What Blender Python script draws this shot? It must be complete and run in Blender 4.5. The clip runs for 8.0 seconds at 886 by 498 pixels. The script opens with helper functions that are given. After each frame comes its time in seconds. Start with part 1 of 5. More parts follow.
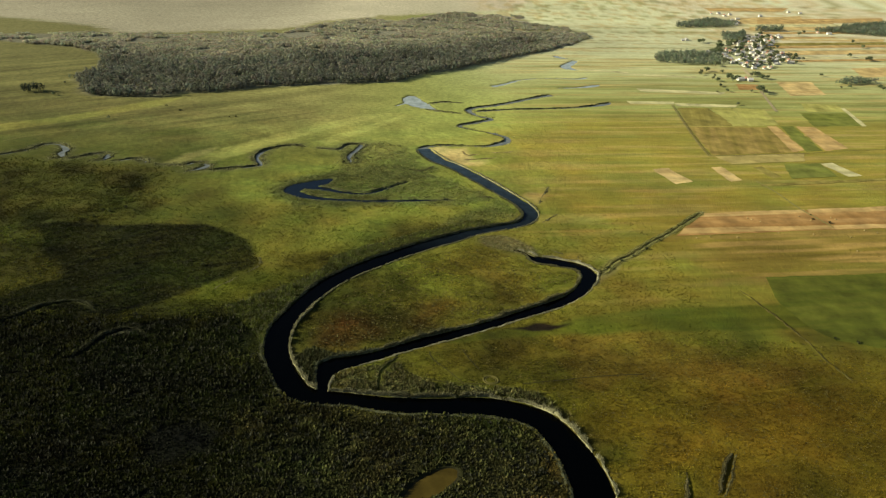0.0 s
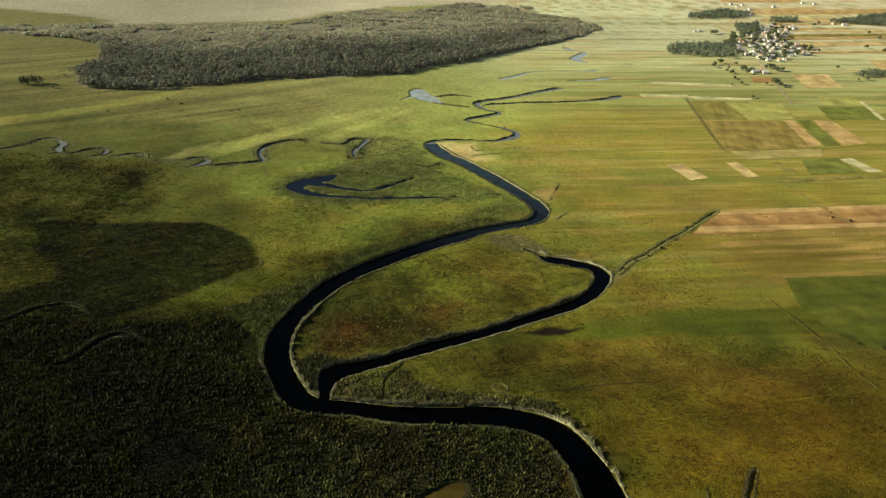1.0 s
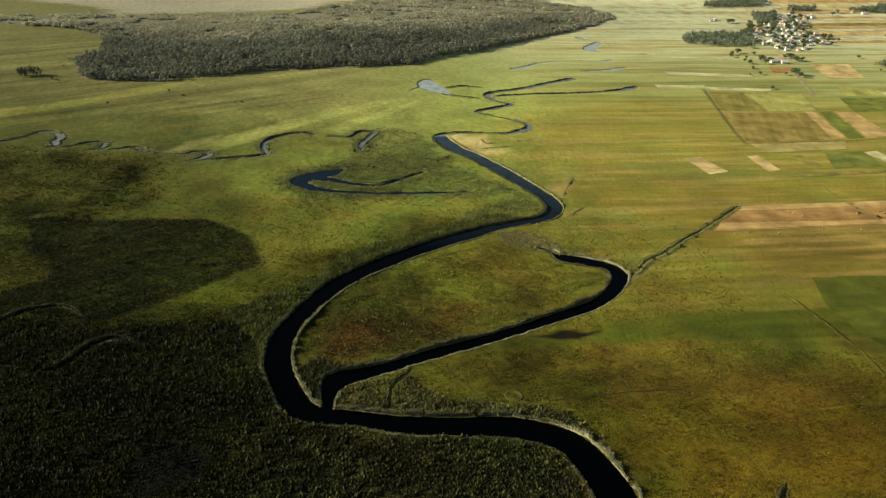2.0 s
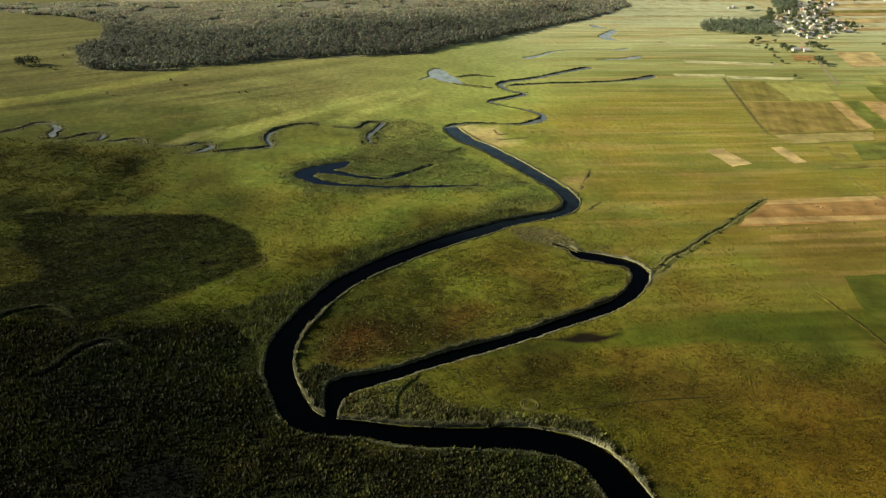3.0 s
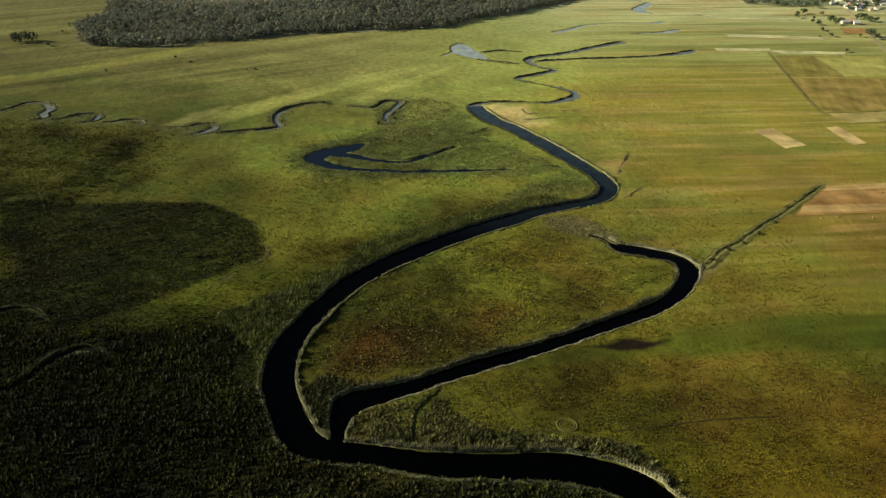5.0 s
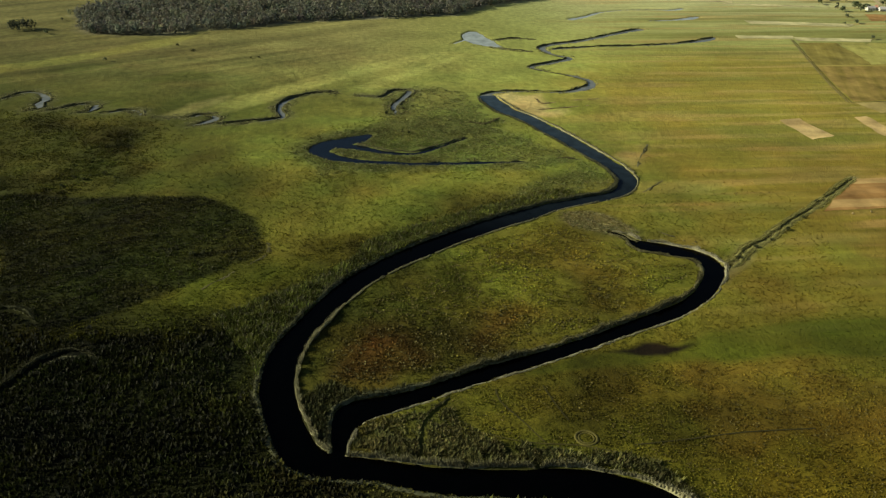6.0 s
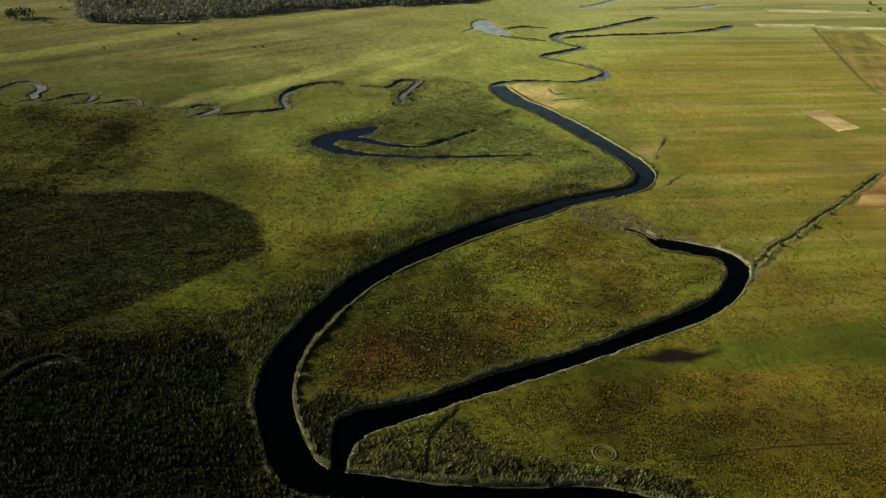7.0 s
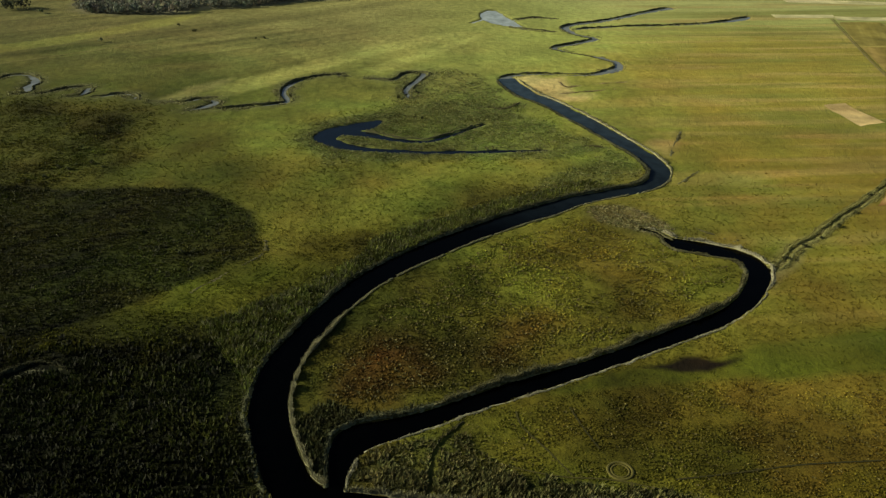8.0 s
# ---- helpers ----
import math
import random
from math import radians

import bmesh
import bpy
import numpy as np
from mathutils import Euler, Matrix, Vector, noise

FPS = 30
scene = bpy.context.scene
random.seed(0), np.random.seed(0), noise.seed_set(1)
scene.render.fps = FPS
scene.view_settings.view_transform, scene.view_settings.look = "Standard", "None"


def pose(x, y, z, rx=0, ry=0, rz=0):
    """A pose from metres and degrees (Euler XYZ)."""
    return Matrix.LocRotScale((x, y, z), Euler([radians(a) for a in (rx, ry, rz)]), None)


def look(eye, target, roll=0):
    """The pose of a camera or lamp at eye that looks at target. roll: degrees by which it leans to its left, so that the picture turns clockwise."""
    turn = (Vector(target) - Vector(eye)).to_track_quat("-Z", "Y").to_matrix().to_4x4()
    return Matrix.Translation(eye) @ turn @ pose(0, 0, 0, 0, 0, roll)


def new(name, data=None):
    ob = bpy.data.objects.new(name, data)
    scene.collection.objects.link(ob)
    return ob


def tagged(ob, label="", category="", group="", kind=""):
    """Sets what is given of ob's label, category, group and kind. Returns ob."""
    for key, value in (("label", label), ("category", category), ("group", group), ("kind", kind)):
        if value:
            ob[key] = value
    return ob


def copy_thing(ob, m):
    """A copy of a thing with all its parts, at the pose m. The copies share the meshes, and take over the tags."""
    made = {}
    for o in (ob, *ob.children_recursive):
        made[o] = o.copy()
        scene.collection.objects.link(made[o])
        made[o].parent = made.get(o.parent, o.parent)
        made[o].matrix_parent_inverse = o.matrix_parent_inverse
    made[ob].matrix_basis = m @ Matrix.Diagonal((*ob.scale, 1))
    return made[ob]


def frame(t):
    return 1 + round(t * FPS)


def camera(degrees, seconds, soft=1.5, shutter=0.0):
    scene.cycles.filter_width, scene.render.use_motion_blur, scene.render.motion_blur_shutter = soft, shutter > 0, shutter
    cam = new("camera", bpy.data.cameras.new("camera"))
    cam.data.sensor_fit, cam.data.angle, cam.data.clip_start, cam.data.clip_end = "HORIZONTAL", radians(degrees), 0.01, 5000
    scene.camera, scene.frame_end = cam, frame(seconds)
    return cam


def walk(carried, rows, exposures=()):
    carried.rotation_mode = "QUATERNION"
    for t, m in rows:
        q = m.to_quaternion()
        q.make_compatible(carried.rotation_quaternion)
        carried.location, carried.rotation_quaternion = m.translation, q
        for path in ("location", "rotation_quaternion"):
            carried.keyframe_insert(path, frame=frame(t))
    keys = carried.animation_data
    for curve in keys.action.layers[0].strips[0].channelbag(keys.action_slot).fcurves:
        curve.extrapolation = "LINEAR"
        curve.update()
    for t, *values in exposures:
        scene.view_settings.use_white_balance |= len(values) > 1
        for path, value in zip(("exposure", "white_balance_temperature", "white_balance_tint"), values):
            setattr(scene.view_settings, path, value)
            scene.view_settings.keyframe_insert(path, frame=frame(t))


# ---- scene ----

cam = camera(52.0, 8.0, soft=1.3)
# seconds, x, y, z, yaw, pitch, roll
ROWS = [
    (0.0, -34.75, -54.60, 247.75, -2.981, -24.962, 4.497),
    (0.5, -34.52, -45.11, 246.27, -2.771, -25.242, 4.449),
    (1.0, -34.31, -34.56, 243.84, -2.525, -25.524, 4.370),
    (1.5, -34.13, -23.20, 240.64, -2.245, -25.808, 4.265),
    (2.0, -33.96, -11.26, 236.83, -1.934, -26.095, 4.139),
    (2.5, -33.80, 1.06, 232.57, -1.596, -26.387, 3.995),
    (3.0, -33.66, 13.59, 228.00, -1.236, -26.683, 3.837),
    (3.5, -33.52, 26.14, 223.24, -0.858, -26.983, 3.670),
    (4.0, -33.39, 38.57, 218.41, -0.468, -27.286, 3.498),
    (4.5, -33.28, 50.76, 213.60, -0.071, -27.589, 3.325),
    (5.0, -33.17, 62.59, 208.92, 0.327, -27.891, 3.156),
    (5.5, -33.07, 73.97, 204.43, 0.719, -28.190, 2.995),
    (6.0, -32.99, 84.84, 200.19, 1.097, -28.482, 2.846),
    (6.5, -32.92, 95.12, 196.26, 1.453, -28.764, 2.715),
    (7.0, -32.88, 104.81, 192.67, 1.781, -29.031, 2.606),
    (7.5, -32.85, 113.86, 189.44, 2.071, -29.279, 2.523),
    (8.0, -32.86, 122.30, 186.59, 2.313, -29.502, 2.471),
]
walk(cam, [(t, pose(x, y, z, 90 + pitch, 0, yaw) @ pose(0, 0, 0, 0, 0, roll)) for t, x, y, z, yaw, pitch, roll in ROWS],
     exposures=[(0.0, 0.66, 6500, 10), (8.0, 0.34, 6500, 10)])

# ---- light: low warm sun from the west, clear sky ----
SUN_UP, SUN_FROM = 23.0, 262.0
world = bpy.data.worlds.new("world")
scene.world = world
world.use_nodes = True
sky = world.node_tree.nodes.new("ShaderNodeTexSky")
sky.sky_type, sky.sun_disc = "NISHITA", False
sky.air_density, sky.dust_density = 1.0, 0.6
sky.sun_elevation, sky.sun_rotation = radians(SUN_UP), radians(SUN_FROM)
world.node_tree.nodes["Background"].inputs["Strength"].default_value = 0.05
world.node_tree.links.new(sky.outputs["Color"], world.node_tree.nodes["Background"].inputs["Color"])
lamp = bpy.data.lights.new("sun", "SUN")
lamp.energy, lamp.angle, lamp.color = 5.0, radians(0.5), (1.0, 0.95, 0.66)
sun = new("sun", lamp)
sun.matrix_world = look((0, 0, 0), (-math.sin(radians(SUN_FROM)) * math.cos(radians(SUN_UP)), -math.cos(radians(SUN_FROM)) * math.cos(radians(SUN_UP)), -math.sin(radians(SUN_UP))))


# ---- materials ----
def material(name, rough=0.9, spec=0.2):
    m = bpy.data.materials.new(name)
    m.use_nodes = True
    n = m.node_tree.nodes
    b = n["Principled BSDF"]
    b.inputs["Roughness"].default_value = rough
    b.inputs["Specular IOR Level"].default_value = spec
    return m, n, m.node_tree.links, b


def mixed(n, l, kind, factor, a, b):
    """A colour mix node; a, b and factor are sockets or values."""
    mix = n.new("ShaderNodeMix")
    mix.data_type, mix.blend_type = "RGBA", kind
    for socket, value in ((mix.inputs[0], factor), (mix.inputs[6], a), (mix.inputs[7], b)):
        if isinstance(value, bpy.types.NodeSocket):
            l.new(value, socket)
        else:
            socket.default_value = value if isinstance(value, float) else (*value, 1.0)
    return mix.outputs[2]


def noisy(n, l, scale, detail=4.0, stretch=(1, 1, 1), turn=0.0, rough=0.6):
    """Noise in world metres; scale: features per metre."""
    at = n.new("ShaderNodeNewGeometry")
    place = n.new("ShaderNodeMapping")
    place.vector_type = "TEXTURE"
    place.inputs["Rotation"].default_value = (0, 0, radians(turn))
    place.inputs["Scale"].default_value = stretch
    tex = n.new("ShaderNodeTexNoise")
    tex.inputs["Scale"].default_value, tex.inputs["Detail"].default_value, tex.inputs["Roughness"].default_value = scale, detail, rough
    l.new(at.outputs["Position"], place.inputs["Vector"])
    l.new(place.outputs["Vector"], tex.inputs["Vector"])
    return tex.outputs["Fac"]


def spread(n, l, value, low, high, a=0.0, b=1.0):
    r = n.new("ShaderNodeMapRange")
    for k, v in zip((1, 2, 3, 4), (low, high, a, b)):
        r.inputs[k].default_value = v
    l.new(value, r.inputs[0])
    return r.outputs[0]


def bumped(n, l, b, height, strength, far):
    bump = n.new("ShaderNodeBump")
    bump.inputs["Strength"].default_value, bump.inputs["Distance"].default_value = strength, far
    l.new(height, bump.inputs["Height"])
    l.new(bump.outputs["Normal"], b.inputs["Normal"])


def land_material():
    m, n, l, b = material("meadow", 0.95, 0.1)
    col = n.new("ShaderNodeVertexColor")
    col.layer_name = "land"
    coarse = spread(n, l, noisy(n, l, 0.22, 7, (1, 1, 1)), 0.3, 0.7, 0.74, 1.26)
    fine = noisy(n, l, 1.6, 5)
    at, place = n.new("ShaderNodeNewGeometry"), n.new("ShaderNodeSeparateXYZ")
    l.new(at.outputs["Position"], place.inputs[0])
    mown = spread(n, l, place.outputs["X"], 30, 120, 1.0, 0.35)
    band = spread(n, l, noisy(n, l, 0.22, 6, (9, 1, 1), 10.5), 0.3, 0.7, 0.84, 1.16)
    c = mixed(n, l, "MULTIPLY", mown, col.outputs["Color"], coarse)
    c = mixed(n, l, "MULTIPLY", spread(n, l, place.outputs["X"], 30, 120, 0.0, 1.0), c, band)
    c = mixed(n, l, "MULTIPLY", spread(n, l, place.outputs["X"], 30, 120, 0.7, 0.22), c, spread(n, l, fine, 0.32, 0.68, 0.55, 1.45))
    l.new(c, b.inputs["Base Color"])
    both = n.new("ShaderNodeMath")
    both.operation = "MULTIPLY_ADD"
    both.inputs[1].default_value = 2.2
    l.new(noisy(n, l, 0.3, 4), both.inputs[0])
    l.new(fine, both.inputs[2])
    bumped(n, l, b, both.outputs[0], 0.5, 0.5)
    return m


def tuft_material(name, rough=0.8, vary=0.4):
    m, n, l, b = material(name, rough, 0.15)
    col = n.new("ShaderNodeVertexColor")
    col.layer_name = "land"
    geo = n.new("ShaderNodeNewGeometry")
    c = mixed(n, l, "MULTIPLY", 1.0, col.outputs["Color"], spread(n, l, geo.outputs["Random Per Island"], 0, 1, 1 - vary, 1 + vary))
    l.new(c, b.inputs["Base Color"])
    glow = n.new("ShaderNodeBsdfTranslucent")
    l.new(c, glow.inputs["Color"])
    both = n.new("ShaderNodeMixShader")
    both.inputs[0].default_value = 0.4
    l.new(b.outputs[0], both.inputs[1])
    l.new(glow.outputs[0], both.inputs[2])
    l.new(both.outputs[0], n["Material Output"].inputs["Surface"])
    return m


def crop_material(name, a, c, turn, scale=0.12):
    m, n, l, b = material(name, 0.95, 0.1)
    rows = noisy(n, l, scale, 3, (14, 1, 1), turn)
    blotch = noisy(n, l, 0.06, 6)
    k = mixed(n, l, "MIX", spread(n, l, rows, 0.35, 0.65), a, c)
    k = mixed(n, l, "MULTIPLY", 0.85, k, spread(n, l, blotch, 0.3, 0.7, 0.5, 1.5))
    l.new(k, b.inputs["Base Color"])
    bumped(n, l, b, noisy(n, l, 1.2, 4), 0.5, 0.3)
    return m


def plain_material(name, colour, rough=0.8, vary=0.3, scale=1.0, spec=0.2):
    m, n, l, b = material(name, rough, spec)
    info = n.new("ShaderNodeObjectInfo")
    c = mixed(n, l, "MULTIPLY", 1.0, colour, spread(n, l, noisy(n, l, scale, 4), 0.3, 0.7, 1 - vary, 1 + vary))
    c = mixed(n, l, "MULTIPLY", 1.0, c, spread(n, l, info.outputs["Random"], 0, 1, 1 - vary, 1 + vary))
    l.new(c, b.inputs["Base Color"])
    return m


def water_material(name, bed, ior=1.25, far_sky=None):
    """Still water over a bed of that colour; sky reflection painted into its far reach."""
    m, n, l, b = material(name, 0.03, 0.5)
    b.inputs["IOR"].default_value = ior
    if far_sky:
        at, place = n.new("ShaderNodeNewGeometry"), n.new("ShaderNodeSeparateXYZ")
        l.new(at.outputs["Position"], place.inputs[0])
        bed = mixed(n, l, "MIX", spread(n, l, place.outputs["Y"], 470, 660), bed, far_sky)
    l.new(mixed(n, l, "MULTIPLY", 1.0, bed, spread(n, l, noisy(n, l, 0.15, 4), 0.3, 0.7, 0.7, 1.3)), b.inputs["Base Color"])
    bumped(n, l, b, noisy(n, l, 0.8, 3), 0.02, 0.1)
    return m


MEADOW = land_material()
GRASS = tuft_material("grass_blades")
REED = tuft_material("reed_blades", 0.7)
# the last colour tints the far river blue in place of reflected sky
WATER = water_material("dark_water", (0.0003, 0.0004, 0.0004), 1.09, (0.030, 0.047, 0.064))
BLUE_WATER = water_material("clear_water", (0.004, 0.008, 0.015), 1.2)
# pale beds for ponds and streams: reflected sky put into their colour
SKY_GREY_WATER = water_material("sky_grey_water", (0.150, 0.160, 0.145), 1.33)
PALE_WATER = water_material("sky_pale_water", (0.33, 0.37, 0.35), 1.33)
MUD_WATER = water_material("brown_muddy_water", (0.056, 0.040, 0.008), 1.15)


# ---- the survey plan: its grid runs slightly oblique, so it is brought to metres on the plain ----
PLAN = np.array([[1.40731525, 0.0411839844, -27.1714045], [-0.061144337, 1.41386739, -88.155264], [-0.000229681294, 0.000430709955, 1]])
GRID = np.linalg.inv(PLAN)


def place(x, y, m=PLAN):
    """Metres on the plain for coordinates of the plan, or the other way with GRID."""
    w = m[2, 0] * x + m[2, 1] * y + m[2, 2]
    return (m[0, 0] * x + m[0, 1] * y + m[0, 2]) / w, (m[1, 0] * x + m[1, 1] * y + m[1, 2]) / w


# ---- small helpers ----
def part(name, bm, mat, parent=None, label=""):
    me = bpy.data.meshes.new(name)
    bm.to_mesh(me)
    bm.free()
    me.materials.append(mat)
    ob = new(name, me)
    ob.parent = parent
    return tagged(ob, label)


def soup(name, verts, faces, mat, colours=None, plan=True):
    """A mesh object from arrays; faces of equal size; colours a row per vertex; plan: given in plan coordinates."""
    verts, faces = np.array(verts, float), np.asarray(faces, np.int32)
    if plan:
        verts[:, 0], verts[:, 1] = place(verts[:, 0], verts[:, 1])
    verts = verts.astype(np.float32)
    me = bpy.data.meshes.new(name)
    me.vertices.add(len(verts))
    me.vertices.foreach_set("co", verts.ravel())
    k = faces.shape[1]
    me.loops.add(faces.size)
    me.loops.foreach_set("vertex_index", faces.ravel())
    me.polygons.add(len(faces))
    me.polygons.foreach_set("loop_start", np.arange(0, faces.size, k, dtype=np.int32))
    me.polygons.foreach_set("loop_total", np.full(len(faces), k, np.int32))
    me.update(calc_edges=True)
    if colours is not None:
        att = me.color_attributes.new("land", "FLOAT_COLOR", "POINT")
        att.data.foreach_set("color", np.c_[colours, np.ones(len(colours))].astype(np.float32).ravel())
    me.materials.append(mat)
    return new(name, me)


def lattice(ix, iy, seed):
    h = (ix * 374761393 + iy * 668265263 + seed * 974634777) & 0xFFFFFFFF
    h = ((h ^ (h >> 13)) * 1274126177) & 0xFFFFFFFF
    return ((h ^ (h >> 16)) & 0xFFFF) / 65535.0


def value_noise(x, y, size, seed, octaves=4):
    """Smooth noise from 0 to 1 with features of that many metres."""
    total, weight, out = 0.0, 1.0, 0.0
    for o in range(octaves):
        u, v = x / size + 17.3 * o, y / size - 9.1 * o
        i, j = np.floor(u).astype(np.int64), np.floor(v).astype(np.int64)
        f, g = u - i, v - j
        f, g = f * f * (3 - 2 * f), g * g * (3 - 2 * g)
        a, b = lattice(i, j, seed + o), lattice(i + 1, j, seed + o)
        c, d = lattice(i, j + 1, seed + o), lattice(i + 1, j + 1, seed + o)
        out = out + weight * ((a * (1 - f) + b * f) * (1 - g) + (c * (1 - f) + d * f) * g)
        total, weight, size = total + weight, weight * 0.5, size * 0.5
    return out / total


def smooth(points, step=2.0):
    """A curve through control points (Catmull-Rom), sampled about every step metres; extra columns are carried along."""
    p = np.array(points, float)
    p = np.vstack([2 * p[0] - p[1], p, 2 * p[-1] - p[-2]])
    out = []
    for k in range(1, len(p) - 2):
        a, b, c, d = p[k - 1:k + 3]
        n = max(2, int(np.hypot(*(c - b)[:2]) / step))
        t = np.linspace(0, 1, n, endpoint=False)[:, None]
        out.append(0.5 * (2 * b + (c - a) * t + (2 * a - 5 * b + 4 * c - d) * t ** 2 + (3 * b - a - 3 * c + d) * t ** 3))
    return np.vstack([*out, p[-2:-1]])


def distance(x, y, line):
    """Distance from points to a sampled line, less its half width there (column 2)."""
    out = np.full(x.shape, 1e3)
    near = (x > line[:, 0].min() - 30) & (x < line[:, 0].max() + 30) & (y > line[:, 1].min() - 30) & (y < line[:, 1].max() + 30)
    px, py = x[near], y[near]
    best = np.full(px.shape, 1e3)
    for (ax, ay, aw), (bx, by, bw) in zip(line[:-1, :3], line[1:, :3]):
        s = (np.abs(px - (ax + bx) / 2) < 34) & (np.abs(py - (ay + by) / 2) < 34)
        if not s.any():
            continue
        dx, dy = bx - ax, by - ay
        t = np.clip(((px[s] - ax) * dx + (py[s] - ay) * dy) / max(dx * dx + dy * dy, 1e-9), 0, 1)
        best[s] = np.minimum(best[s], np.hypot(px[s] - ax - t * dx, py[s] - ay - t * dy) - (aw + t * (bw - aw)) / 2)
    out[near] = best
    return out


def inside(x, y, ring, soft=4.0, wobble=6.0):
    """1 inside a closed outline, 0 outside, with an uneven soft edge."""
    ring = np.array(ring, float)
    (x0, y0), (x1, y1) = ring.min(0) - 2 * (wobble + soft), ring.max(0) + 2 * (wobble + soft)
    close = (x > x0) & (x < x1) & (y > y0) & (y < y1)
    out = np.zeros(x.shape)
    if not close.any():
        return out
    x, y = x[close], y[close]
    x = x + wobble * (value_noise(x, y, 14, 5, 3) - 0.5) * 2
    y = y + wobble * (value_noise(x, y, 14, 9, 3) - 0.5) * 2
    hit, best = np.zeros(x.shape, bool), np.full(x.shape, 1e4)
    for (ax, ay), (bx, by) in zip(ring, np.roll(ring, -1, 0)):
        cross = ((ay > y) != (by > y)) & (x < (bx - ax) * (y - ay) / (by - ay + 1e-12) + ax)
        hit ^= cross
        dx, dy = bx - ax, by - ay
        t = np.clip(((x - ax) * dx + (y - ay) * dy) / max(dx * dx + dy * dy, 1e-9), 0, 1)
        best = np.minimum(best, np.hypot(x - ax - t * dx, y - ay - t * dy))
    out[close] = np.clip(0.5 + np.where(hit, best, -best) / (2 * soft), 0, 1)
    return out


# ---- waterways: x, y, width ----
RIVER = smooth([
    (-58, -150, 6), (-42, -95, 12), (-24, -40, 15), (-4, 15, 15), (20, 60, 15), (48, 92, 15), (64, 130, 15), (64, 175, 15), (57, 215, 15), (52.9, 245.4, 14.7), (51.5, 263.9, 14.4), (46.8, 281.8, 13.3), (38.2, 298.1, 13.4), (21.5, 304.8, 14.1), (2.9, 304.5, 12.4),
    (-15.6, 303.6, 11.5), (-33.9, 306.1, 10.1), (-52.1, 308.6, 11.5), (-62.1, 324.2, 10.9), (-68.7, 341.4, 11.2), (-70.6, 359.8, 11),
    (-67.8, 378.1, 10.4), (-56.8, 413.5, 10.6), (-36.1, 444.2, 11.8), (-11, 471.5, 12),
    (2.9, 483.8, 12.1), (16.5, 496.4, 9.7), (32.2, 506.3, 8.8), (47.4, 516.7, 8.5), (53.5, 533.8, 9.8), (49.6, 551.7, 10.2),
    (41.9, 568.5, 10.5), (24.8, 601.4, 11.9), (6.2, 633.5, 11.6), (-5.6, 647.8, 13.1), (-13.5, 664.5, 12.9), (-18.6, 679, 12)])
RIVER[:, 2] -= 0.8
SIDE_CHANNEL = smooth([
    (-44.6, 309.9, 3.0), (-45.8, 321.6, 6.0), (-43.6, 331.5, 10.5), (-32.6, 338.1, 8.0), (-22.8, 344.6, 6.6), (-13.3, 351.5, 7), (-3.7, 358.4, 7.4),
    (6.2, 364.7, 6.8), (16, 371.3, 6.4), (25.5, 378.3, 6.5), (34.8, 385.5, 6.7), (44.1, 392.7, 6.9), (53.4, 399.9, 7.7), (61.8, 408.1, 6.6),
    (68.8, 417.6, 6.7), (73.7, 428.3, 7.1), (76.7, 439.6, 7.8), (72.8, 449.7, 8.5), (62.4, 454.8, 10.5), (53, 458, 10), (48.3, 462.9, 4), (45.6, 467.6, 3), (40, 470.5, 2)])
UPPER_RIVER = smooth([
    (-17.2, 668.8, 11), (-19.8, 680.2, 9), (-15.6, 687.8, 6), (-0.8, 693.6, 4), (17.3, 694.5, 3.5), (31, 696.6, 5), (42.8, 706, 11), (48.5, 716, 9), (47.7, 728.8, 7), (36.2, 740.8, 5),
    (22, 750, 3), (9.3, 761.1, 6), (20.9, 773.7, 7), (31.3, 784, 8), (38.2, 794.4, 8), (26.6, 804, 6), (20, 817.1, 8), (18, 828, 8), (27.4, 840.6, 8), (47, 854.4, 8), (70.8, 880, 8), (89.6, 900.2, 9), (102.2, 911.1, 12)])
UPPER_RIVER[:, 2] *= 0.62
